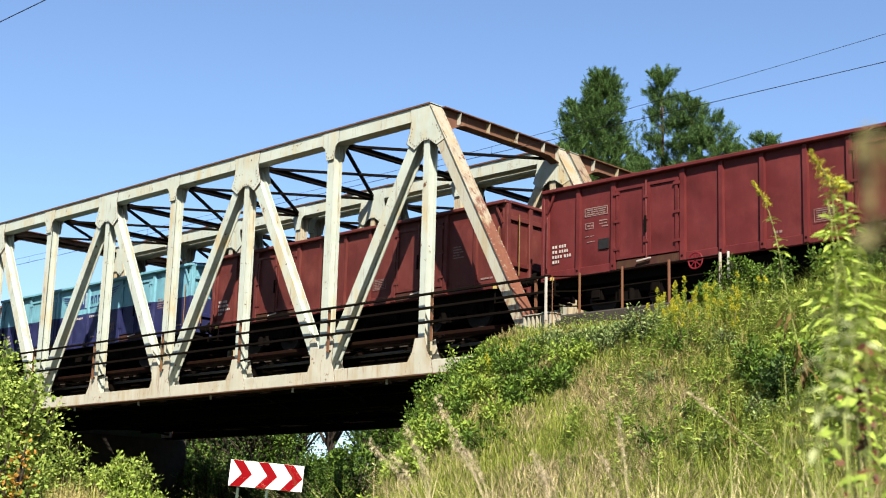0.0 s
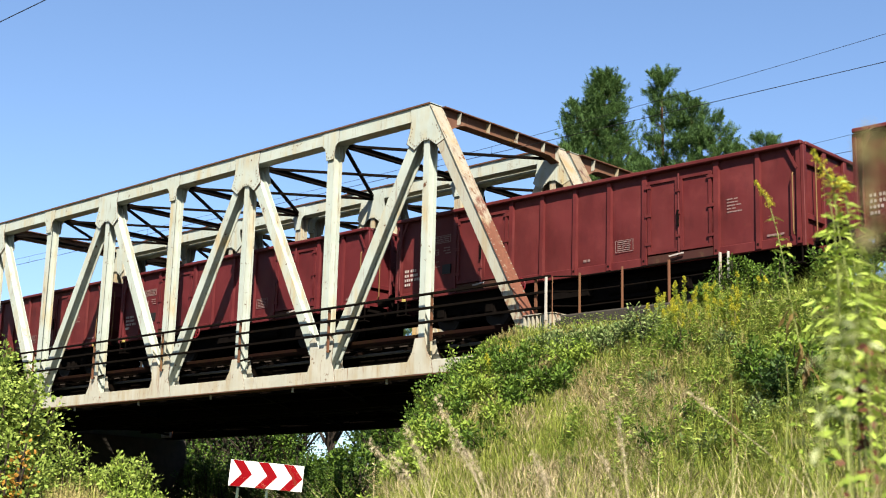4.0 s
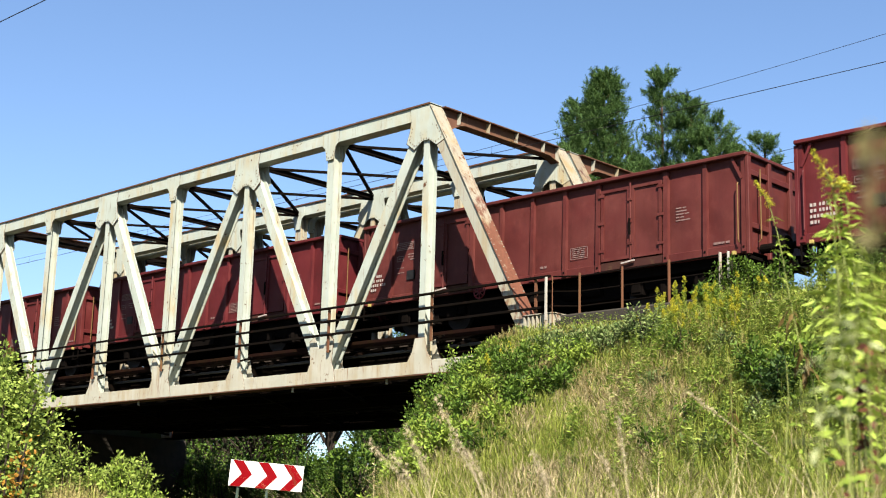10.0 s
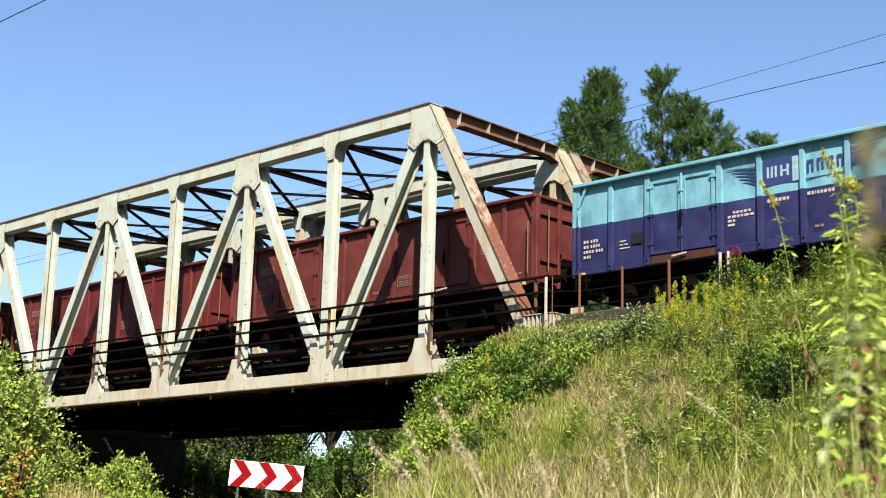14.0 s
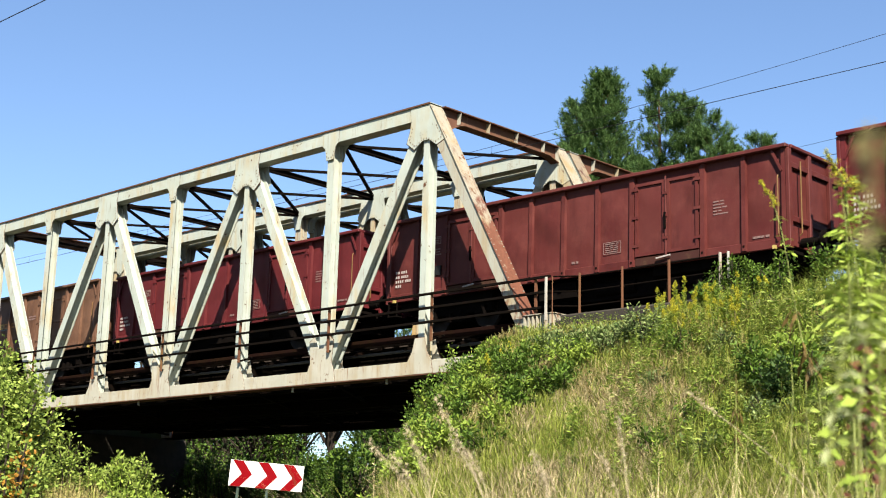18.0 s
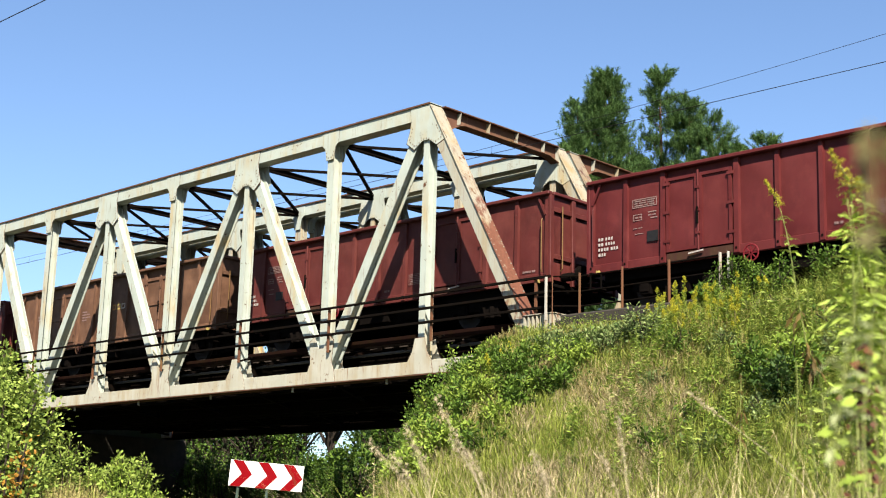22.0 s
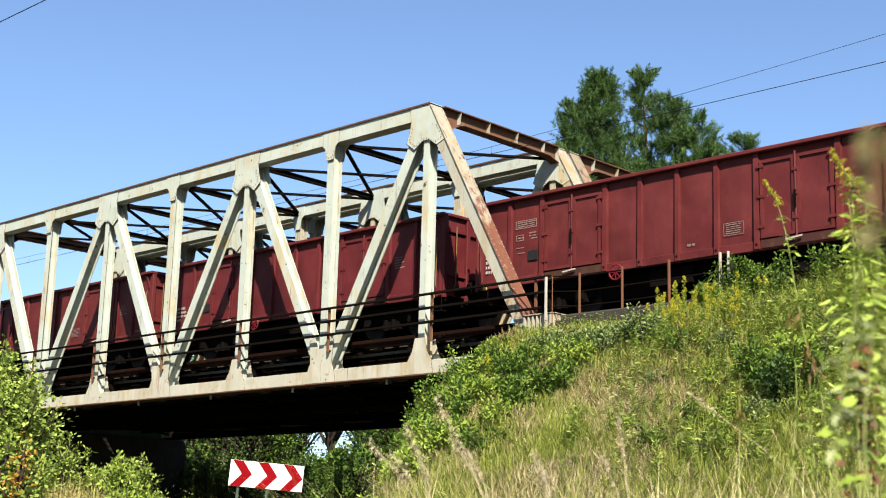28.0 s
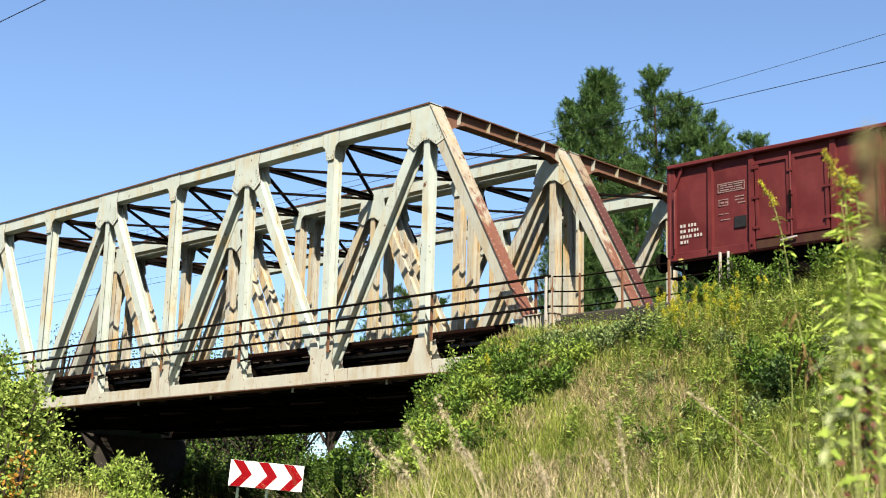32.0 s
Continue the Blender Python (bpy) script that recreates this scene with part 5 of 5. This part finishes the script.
def weeds():
    rng = np.random.default_rng(31)
    protos = [herb("weed", "upright leafy green weed on the embankment", 1.0, 400 + i, False, 0.13, M_leafbright if i % 2 else M_bushleaf, 90) for i in range(4)]
    golds = [herb("goldenrod", "goldenrod weed with yellow flower plumes", 1.0, 420 + i, True, 0.085, M_yellowleaf, 120, spread=0.06) for i in range(3)]
    for t in protos:
        tagged(t, group="weeds on the slope")
    for t in golds:
        tagged(t, group="goldenrods on the slope")
    first = set()

    def put(src, x, y, s):
        m = pose(x, y, ground_z(x, y) - 0.02, rng.uniform(-6, 6), rng.uniform(-6, 6), rng.uniform(0, 360))
        if src in first:
            o = copy_thing(src, m)
        else:
            first.add(src)
            o = src
            o.matrix_basis = m
        o.scale = (s, s, s)

    herbs = ((5.6, -3.0), (9.8, -1.6), (12.4, -7.4), (6.6, -7.4))
    for i in range(170):
        x, y = bil(herbs, rng.uniform(0, 1), rng.uniform(0, 1))
        put(protos[i % 4], x, y, rng.uniform(0.6, 1.2))
    meadow = ((1.0, -1.6), (5.8, -2.6), (7.0, -7.4), (3.6, -7.0))
    for i in range(50):
        x, y = bil(meadow, rng.uniform(0, 1), rng.uniform(0, 1))
        put(protos[i % 4], x, y, max(0.2, min(rng.uniform(0.4, 0.75), crown_line(x, y) - ground_z(x, y))))
    yellow = ((4.5, -1.2), (7.4, -1.3), (7.9, -3.4), (5.3, -3.2))
    for i in range(70):
        x, y = bil(yellow, rng.uniform(0, 1), rng.uniform(0.12, 1))
        put(golds[i % 3], x, y, rng.uniform(0.6, 0.95))
    for i in range(66):
        x, y = bil(yellow, rng.uniform(0, 1), rng.uniform(0.1, 1.2))
        put(protos[1 + 2 * (i % 2)], x, y, rng.uniform(0.45, 0.8))
    for i in range(5):
        put(golds[i % 3], rng.uniform(2.2, 3.2), rng.uniform(-4.4, -3.8), rng.uniform(0.8, 1.0))


weeds()


def thicket():
    """The uncounted leafy stems between the weeds: narrow leaves in whorls up thin stalks."""
    rng = np.random.default_rng(37)
    herbs = ((5.0, -2.8), (10.2, -1.6), (13.0, -7.8), (6.2, -7.6))
    for nm, lab, m, n, lo, hi in (("weed_thicket", "thick dark green stand of leafy weeds", M_leaf, 230, 0.5, 1.0), ("pale_weed_thicket", "yellow-green leafy weeds among the grass", M_leafbright, 190, 0.45, 0.95),
                                  ("drying_weed_thicket", "brown drying weeds among the grass", M_deadleaf, 70, 0.4, 0.9)):
        stems, lv = [], []
        c = np.array([bil(herbs, rng.uniform(0, 1), rng.uniform(0, 1)) for i in range(n // 4)])
        xy = np.repeat(c, 4, 0) + rng.normal(0, 0.22, (len(c) * 4, 2))
        base = drop(xy)
        h = rng.uniform(lo, hi, len(xy))
        stems = blades(rng, base, h, np.full(len(xy), 0.012), 0.25)
        k = 46
        u = rng.uniform(0.08, 1.0, (len(xy), k))
        P = np.repeat(base, k, 0)
        P[:, 2] += (u * h[:, None]).ravel()
        P[:, :2] += rng.normal(0, 0.012, (len(P), 2))
        a = rng.uniform(0, 2 * np.pi, len(P))
        lv = leaves(rng, P, np.c_[np.cos(a), np.sin(a), rng.uniform(0.0, 0.9, len(P))], rng.uniform(0.05, 0.12, len(P)) * (1.15 - 0.55 * u.ravel()), 0.26, 0.4)
        tagged(new(nm, mesh_of(nm, *join([stems, lv]), m)), lab, "weeds", kind="stuff")


thicket()


F = 2389.4


def sight(px, py, d):
    return ray_point((px - 784) / F, (441 - py) / F, d)


REACH = {}


def stalk_weed(name, label, path, d, seed, leaf, count, tone, plume=0.0, brown=(2.0, 2.0), droop=0.5, spray=0.024, group="tall weeds close by"):
    """A tall weed close by: path holds the lines of sight to its stalk from the tip down, d metres off. Leaves in brown are withered."""
    rng = np.random.default_rng(seed)
    pts = [sight(px, py, d) for px, py in path]
    foot = pts[-1] + (pts[-1] - pts[-2]).normalized() * 0.1
    root = Vector((foot.x, foot.y, ground_z(foot.x, foot.y)))
    pts = [p - root for p in pts] + [Vector((0, 0, 0))]
    t = thing(name, label, "weed", group, Matrix.Translation(root))
    REACH[t.name] = (d, pts[0].z)          # distance, and height of the tip over the root
    part("stalk", Shape().pipe(pts[::-1], 0.0036 if d > 2.5 else 0.0016, 6, 0.45), M_palestalk, t)
    seg = [0.0]
    for a, b in zip(pts[:-2], pts[1:-1]):
        seg.append(seg[-1] + (b - a).length)

    def at(u):
        x = u * seg[-1]
        k = max(i for i in range(len(seg)) if seg[i] <= x + 1e-9)
        k = min(k, len(seg) - 2)
        return pts[k].lerp(pts[k + 1], (x - seg[k]) / (seg[k + 1] - seg[k]))

    u = np.sort(rng.uniform(plume * 0.6 + 0.01, 1.0, count))
    p = np.array([at(a) for a in u])
    a = np.arange(count) * 2.4 + rng.normal(0, 0.3, count)
    out = np.c_[np.cos(a), np.sin(a), rng.uniform(-0.1, 0.7, count)]
    size = leaf * rng.uniform(0.55, 1.25, count) * np.minimum(1.0, 0.35 + 1.3 * u)
    dead = (u > brown[0]) & (u < brown[1])
    for sel, m, lab in ((~dead, tone, ""), (dead, M_deadleaf, "withered hanging leaves")):
        if sel.sum():
            o = out[sel] - ([0, 0, 1.6] if m is M_deadleaf else [0, 0, 0])
            # each blade in two bent lengths
            q1, f1 = leaves(rng, p[sel], o, size[sel] * 0.7, 0.30, 0.2)
            q2, f2 = leaves(rng, p[sel] + o / np.linalg.norm(o, axis=1)[:, None] * size[sel][:, None] * 0.40, o - [0, 0, droop], size[sel] * 0.7, 0.26, 0.3)
            part("foliage", mesh_of("foliage", *join([(q1, f1), (q2, f2)]), m), None, t, lab)
    if plume:
        q, o = [], []
        st = Shape()
        for k in range(34):
            w = plume * (k + 0.5) / 34
            base = at(w)
            b = rng.uniform(0, 2 * np.pi)
            ln = 0.006 + spray * (w / plume) * rng.uniform(0.5, 1.1)
            tip = base + Vector((math.cos(b) * ln, math.sin(b) * ln, ln * rng.uniform(-0.2, 0.7)))
            st.tube(base, tip, 0.0012, 4, 0.0006)
            for j in range(13):
                q.append(np.array(base.lerp(tip, rng.uniform(0.15, 1.0))) + rng.normal(0, 0.0035, 3))
                o.append(rng.normal(0, 1, 3) + [0, 0, 0.8])
        tagged(part("inflorescence", st, M_stalk, t), kind="stuff")
        v, f = leaves(rng, np.array(q), np.array(o), rng.uniform(0.005, 0.010, len(q)), 0.6, 0.0)
        part("plume", mesh_of("plume", v, f, M_flower), None, t, "yellow-green flower plume")
    return t


# (thing, reach of its sway)
near_weeds = [
    (stalk_weed("tall_goldenrod", "slender goldenrod stalk, its lower leaves withered brown", ((1339, 321), (1345, 334), (1358, 350), (1368, 376), (1378, 412), (1388, 460), (1398, 520), (1404, 548), (1415, 602), (1436, 660), (1447, 710), (1457, 785), (1462, 840)),
                6.0, 501, 0.092, 62, M_nearleaf, 0.10, (0.44, 0.68)), 0),
    (stalk_weed("tall_goldenrod", "tall bright goldenrod with a nodding yellow plume", ((1461, 268), (1468, 284), (1482, 300), (1493, 322), (1498, 360), (1502, 400), (1508, 440), (1516, 480), (1523, 540), (1528, 620), (1531, 720), (1533, 800)),
                4.2, 502, 0.098, 150, M_nearleaf, 0.17, spray=0.045), 1),
    (stalk_weed("tall_goldenrod", "tall bright goldenrod stalk with a short plume", ((1511, 316), (1517, 345), (1522, 380), (1526, 420), (1531, 470), (1536, 540), (1539, 640), (1541, 740)),
                4.3, 503, 0.098, 120, M_nearleaf, 0.06), 1),
    (stalk_weed("tall_goldenrod", "tall pale goldenrod stalk in leaf", ((1490, 352), (1497, 400), (1500, 450), (1503, 520), (1507, 620), (1510, 720)),
                4.0, 504, 0.09, 90, M_nearleaf), 1),
    (stalk_weed("tall_weed", "pale green weed very close by", ((1512, 462), (1504, 530), (1494, 610), (1476, 727), (1468, 800)), 1.55, 505, 0.034, 34, M_paleleaf), 1),
    (stalk_weed("tall_weed", "pale green weed very close by", ((1546, 440), (1540, 520), (1532, 620), (1520, 740)), 1.9, 506, 0.034, 26, M_paleleaf), 1),
    (stalk_weed("tall_weed", "pale green weed very close by", ((1566, 470), (1560, 560), (1556, 680)), 2.2, 507, 0.045, 30, M_nearleaf), 1),
    (stalk_weed("tall_weed", "slim green weed stalk", ((1394, 640), (1398, 700), (1394, 780), (1392, 860)), 5.0, 508, 0.06, 26, M_leafbright), 0),
    (stalk_weed("tall_weed", "slim green weed stalk", ((1420, 675), (1421, 740), (1427, 800), (1436, 870)), 4.4, 509, 0.06, 22, M_nearleaf), 0),
    (stalk_weed("tall_weed", "reddish drying weed stalk", ((1296, 660), (1297, 720), (1298, 800)), 6.0, 510, 0.06, 30, M_deadleaf), 0),
]


def broad_weeds():
    """Broad-leaved plants and a dead one close to the camera."""
    rng = np.random.default_rng(44)
    leafy, brown, pale = "bright green broad-leaved weed", "withered red-brown weed with curled leaves", "blurred olive weed head very close by"
    for i, (px, py, d, m, n, size, lab) in enumerate(((1503, 728, 3.1, M_leafbright, 12, 0.040, leafy), (1545, 682, 2.9, M_leafbright, 12, 0.036, leafy), (1530, 772, 2.9, M_leafbright, 16, 0.036, leafy),
                                                     (1560, 585, 3.0, M_redleaf, 50, 0.028, brown), (1554, 640, 3.0, M_redleaf, 36, 0.026, brown), (1515, 700, 3.6, M_redleaf, 40, 0.026, brown),
                                                     (1556, 232, 0.62, M_olivehead, 60, 0.008, pale), (1563, 250, 0.60, M_olivehead, 60, 0.008, pale))):
        top = ray_point((px - 784) / F, (441 - py) / F, d)
        gz = ground_z(top.x, top.y)
        t = thing("broad_weed", lab, "weed", "weeds close by", pose(top.x, top.y, gz))
        h = top.z - gz
        part("stalk", Shape().pipe([(0.03, 0, 0), (0.01, 0.02, h * 0.5), (0, 0, h)] if d > 2 else [(0.16, 0.15, 0), (0.12, 0.11, h * 0.6), (0, 0, h)], 0.003 if d > 2 else 0.0015, 6, 0.4), M_stalk if m is not M_deadleaf else M_deadstalk, t)
        z = h - rng.uniform(0.0, 0.25 if d > 2 else 0.05, n)
        a = rng.uniform(0, 2 * np.pi, n)
        p = np.c_[np.cos(a), np.sin(a), z] * ((0.03, 0.03, 1) if d > 2 else (0.004, 0.004, 1))
        v, f = leaves(rng, p, np.c_[np.cos(a), np.sin(a), rng.uniform(-0.3, 0.5, n)], rng.uniform(0.7, 1.3, n) * size, 0.8, 0.3, (1.2, -1.2, 1.2))
        part("foliage", mesh_of("foliage", v, f, m), None, t)


broad_weeds()


def dead_stalks():
    """Dry branching weeds close to the camera; a row holds the root's and the tips' lines of sight and the distance."""
    rng = np.random.default_rng(41)
    for root, tips, d, seeds in (((885, 960), ((770, 705), (800, 778), (828, 800)), 3.7, 150), ((775, 960), ((652, 782), (718, 752), (738, 790), (690, 800)), 3.9, 130),
                                 ((1120, 980), ((1095, 735), (1060, 800)), 3.5, 90), ((985, 960), ((942, 800), (960, 835)), 3.2, 80), ((1500, 930), ((1212, 690),), 4.6, 200)):
        lo = ray_point((root[0] - 784) / F, (441 - root[1]) / F, d)
        gz = ground_z(lo.x, lo.y)
        t = thing("dead_stalk", "grey dead weed stalk with dry seed sprays", "weed", "dead stalks", pose(lo.x, lo.y, gz))
        o = Vector((lo.x, lo.y, gz))
        fork = lo - o
        part("stalk", Shape().pipe([(0, 0, 0), fork], 0.0025, 6, 0.7), M_deadstalk, t)
        q, ou = [], []
        for px, py in tips:
            tip = ray_point((px - 784) / F, (441 - py) / F, d + rng.uniform(-0.1, 0.1)) - o
            mid = fork.lerp(tip, 0.5) + Vector((0, 0, 0.035 if seeds < 200 else 0.02))
            part("branch", Shape().pipe([fork, mid, tip], 0.0016, 5, 0.4), M_deadstalk, t)
            for k in range(seeds):
                u = rng.uniform(0.0, 1.0) ** 0.8 if seeds < 200 else rng.uniform(0.55, 1.0)
                q.append(np.array(mid.lerp(tip, u) if seeds < 200 else mid.lerp(tip, u)) + rng.normal(0, 0.006 if seeds < 200 else 0.003, 3))
                ou.append(rng.normal(0, 1, 3))
        v, f = leaves(rng, np.array(q), np.array(ou), rng.uniform(0.005, 0.013, len(q)), 0.35)
        tagged(part("seed_head", mesh_of("seed_head", v, f, M_deadstalk), None, t), kind="stuff")


dead_stalks()


# ---- trees ----
def pine(x, y, top, crown_low, radius, seed, tufts=1500):
    rng = np.random.default_rng(seed)
    z0 = LOW - 0.2
    t = thing("pine_tree", "tall pine with dark green needle clumps", "tree", "pines behind the bridges", pose(x, y, z0))
    H = top - z0 - 0.55
    lo = crown_low - z0
    tr = Shape().pipe([(0, 0, 0), (0.1, 0.05, H * 0.4), (0.0, 0.1, H * 0.75), (0, 0, H)], 0.24, 9, 0.12)
    part("trunk", tr, M_bark, t)
    lb, pts, outs = Shape(), [], []
    n = max(20, tufts // 26)
    for i in range(n):
        u = (i + rng.uniform(0, 1)) / n
        z = lo + (H - lo) * u
        rr = radius * (1 - u ** 2.6) * rng.uniform(0.6, 1.15) * (0.82 + 0.18 * math.sin(6 * u + seed)) + 0.3
        a = i * 2.4 + rng.uniform(-0.5, 0.5)
        base = Vector((0, 0, z - 0.2))
        tip = Vector((math.cos(a) * rr, math.sin(a) * rr, z + rr * rng.uniform(0.05, 0.5)))
        lb.pipe([base, base.lerp(tip, 0.5) + Vector((0, 0, -0.08)), tip], 0.045 * (1 - 0.6 * u), 5, 0.25)
        for k in range(26):
            w = rng.uniform(0.25, 1.05)
            c = base.lerp(tip, w)
            s = 0.24 * rr * (0.5 + 0.5 * w) + 0.12
            pts.append(np.array(c) + rng.normal(0, 1, 3) * s * [0.7, 0.7, 0.55])
            outs.append(np.array([math.cos(a) * 0.6, math.sin(a) * 0.6, 1.0]) + rng.normal(0, 0.35, 3))
    part("branchwork", lb, M_bark, t)
    # a tuft is a brush of needles along a short shoot
    pts, outs = np.array(pts), np.array(outs)
    outs /= np.linalg.norm(outs, axis=1)[:, None]
    m = 48
    P, O = np.repeat(pts, m, 0), np.repeat(outs, m, 0)
    along = rng.uniform(0, 0.34, len(P))[:, None]
    v, f = leaves(rng, P + O * along, O * 0.9 + rng.normal(0, 0.55, P.shape), rng.uniform(0.13, 0.24, len(P)), 0.07, 0.0)
    part("crown", mesh_of("crown", v, f, M_needle), None, t)
    return t


def seen(px, py, y):
    """The place on the upright plane at depth y on a line of sight."""
    w = (VIEW.to_3x3() @ Vector(((px - 784) / F, (441 - py) / F, -1.0)))
    e = Vector(EYE)
    return e + w * ((y - e.y) / w.y)


def pines():
    rows = []
    for px, py, y, low, r, n, key in ((1066, 118, 22, 0, 2.6, 4700, "a"), (1018, 172, 23, 0, 1.7, 2200, "a"), (1170, 108, 24, 0, 1.9, 1900, "b"), (1120, 250, 27, 0, 1.5, 1300, "b"), (1222, 158, 23, 1, 1.9, 2000, "b"),
                                      (1262, 200, 22, 1, 1.9, 1800, "b"), (1300, 238, 24, 1, 1.5, 1200, "c"), (1355, 222, 26, 2, 1.3, 1100, "c"), (1128, 268, 19, 0, 1.6, 1500, "a"), (1010, 230, 20, 0, 1.8, 1600, "a"), (524, 492, 42, 1, 2.0, 1100, "a"), (668, 515, 36, 1, 1.9, 1100, "a"), (716, 500, 40, 0, 2.1, 1100, "a"), (775, 520, 34, 0, 1.8, 1000, "a")):
        p = seen(px, py, y)
        rows.append((pine(p.x, y, p.z, low, r, 600 + px, n), key))
    return rows


forest = pines()


def wood_tree(x, y, h, r, seed, n, leaf, material=M_leafdark, label="leafy tree in the wood beyond the bridges", low=0.25):
    rng = np.random.default_rng(seed)
    t = thing("broadleaf_tree", label, "tree", "trees beyond the bridges", pose(x, y, LOW - 0.2))
    tr = Shape().pipe([(0, 0, 0), (0.1, 0, h * 0.35), (0.05, 0.1, h * 0.7)], 0.05 + 0.02 * h, 8, 0.4)
    part("trunk", tr, M_twig, t)
    lb, pts, outs = Shape(), [], []
    k = 34
    for i in range(k):
        u = (i + rng.uniform(0, 1)) / k
        z = h * (low + (1 - low) * u)
        rr = r * math.sqrt(max(0.05, 1 - (2 * u - 0.85) ** 2 * 0.75)) * rng.uniform(0.45, 1.1)
        a = rng.uniform(0, 2 * np.pi)
        base, tip = Vector((0.05, 0.05, z * 0.72)), Vector((math.cos(a) * rr, math.sin(a) * rr, z))
        lb.tube(base, tip, 0.012 * h, 5, 0.004 * h)
        c = rng.normal(0, 1, (n // k, 3)) * [0.30 * r, 0.30 * r, 0.2 * r] + np.array(tip)
        pts.append(c)
        outs.append(c - np.array(tip) + [0, 0, 0.2] + rng.normal(0, 0.2, c.shape))
    part("branchwork", lb, M_twig, t)
    pts, outs = np.concatenate(pts), np.concatenate(outs)
    v, f = leaves(rng, pts, outs, rng.uniform(0.6, 1.3, len(pts)) * leaf, 0.6)
    part("crown", mesh_of("crown", v, f, material), None, t)
    return t


def wood():
    rng = np.random.default_rng(51)
    for i in range(18):
        px = 300 + 430 * (i + rng.uniform(0, 1)) / 18
        y = rng.uniform(22, 46)
        p = seen(px, 840, y)
        h = rng.uniform(8, 13)
        if 530 < px < 665:
            h = max(1.6, seen(px, rng.uniform(795, 825), y).z - LOW)      # an opening in the wood
        wood_tree(p.x, y, h, min(rng.uniform(2.2, 3.4), 0.6 * h) if not 440 < px < 760 else min(1.5, 0.6 * h), 700 + i, 4400 if h > 5 else 2200, 0.26 if h > 5 else 0.17, M_leaf if i % 3 else M_leafdark)
    for i in range(10):
        px = 320 + 380 * (i + rng.uniform(0, 1)) / 10
        p = seen(px, 860, rng.uniform(14.5, 18))
        h = rng.uniform(3.4, 5.0)
        if 530 < px < 665:
            h = max(1.4, seen(px, rng.uniform(800, 830), p.y).z - LOW)
        wood_tree(p.x, p.y, h, min(1.5, 0.6 * h), 740 + i, 2600, 0.15, M_leaf, "young leafy tree beyond the bridges", 0.1)
    for i in range(7):
        p = seen(860 + 75 * i, 520, rng.uniform(19, 30))
        wood_tree(p.x, p.y, rng.uniform(9, 12), 2.4, 760 + i, 2000, 0.2, M_leafdark, "leafy tree behind the bridges")
    for i in range(8):
        p = seen(110 + 50 * i, 592 - 6 * (i % 3), rng.uniform(28, 38))
        wood_tree(p.x, p.y, p.z - LOW + 0.2, 2.0, 790 + i, 1400, 0.2, M_leafdark, "leafy tree behind the bridges")
    for i in range(5):
        p = seen(470 + 62 * i, 520, rng.uniform(28, 40))
        wood_tree(p.x, p.y, rng.uniform(8.5, 11), 2.2, 780 + i, 1400, 0.2, M_leafdark, "leafy tree behind the bridges", 0.78)
    p = seen(660, 830, 21)
    shrub("dry_bush", "sunlit pale dry bush beyond the bridges", p.x, p.y, 0.5, seen(660, 795, 21).z - LOW, 1500, 0.14, M_palestraw, "", 399, z=LOW)


wood()


# ---- what moves ----
SWAY_T = (0, 2, 3.5, 5.5, 7, 9, 11, 12.5, 14.5, 16.5, 18, 19.5, 21, 22.5, 23.5, 24.5, 25.5, 27.5, 28.5, 29.5, 30.5, 31.2, 32)
SWAY = {"a": (0, -1, 4, 2, 4, 6, -1, 1, -1, 2, 2, -4, 0, 5, 2, -6, -11, -4, -7, -15, -17, -10, -4),
        "b": (0, 2, 0, 0, 6, -2, 1, 1, -1, 0, -5, 0, -2, -3, -2, -6, -20, -29, -31, -32, -26, -19, -12),
        "c": (0, 1, 1, 0, -2, -2, -5, -6, -6, -8, -8, -6, 0, 3, 4, 0, -6, -28, -44, -38, -26, -22, -21)}
NEAR_T = (0, 3, 6, 9, 12, 14, 17, 19, 21, 23, 25.5, 28, 29, 30, 31, 32)
NEAR = ((-7, -1, -6, -3, -1, 6, 9, 3, 12, 15, 9, 13, 6, 4, 6, 5), (-25, -21, -21, -22, -15, -5, 3, -2, 12, 6, 12, 11, -15, 3, -11, -2))


def motions():
    for i, ob in enumerate(train):
        walk(ob, [(2.0 * k, pose(r - PITCH * i, TRACK_Y[0], RAIL)) for k, r in enumerate(RUN)])
    ax = VIEW.to_3x3() @ Vector((0, 0, -1))
    ax = Vector((ax.x, ax.y, 0)).normalized()
    for ob, key in forest:
        at = ob.matrix_basis.copy()
        rows = [(t, at @ Matrix.Rotation(s / F * 60 / 19, 4, ax)) for t, s in zip(SWAY_T, SWAY[key])]
        walk(ob, rows)
    for ob, row in near_weeds:
        at = ob.matrix_basis.copy()
        d, h = REACH[ob.name]
        walk(ob, [(t, at @ Matrix.Rotation(s / F * d / h, 4, ax)) for t, s in zip(NEAR_T, NEAR[row])])


motions()
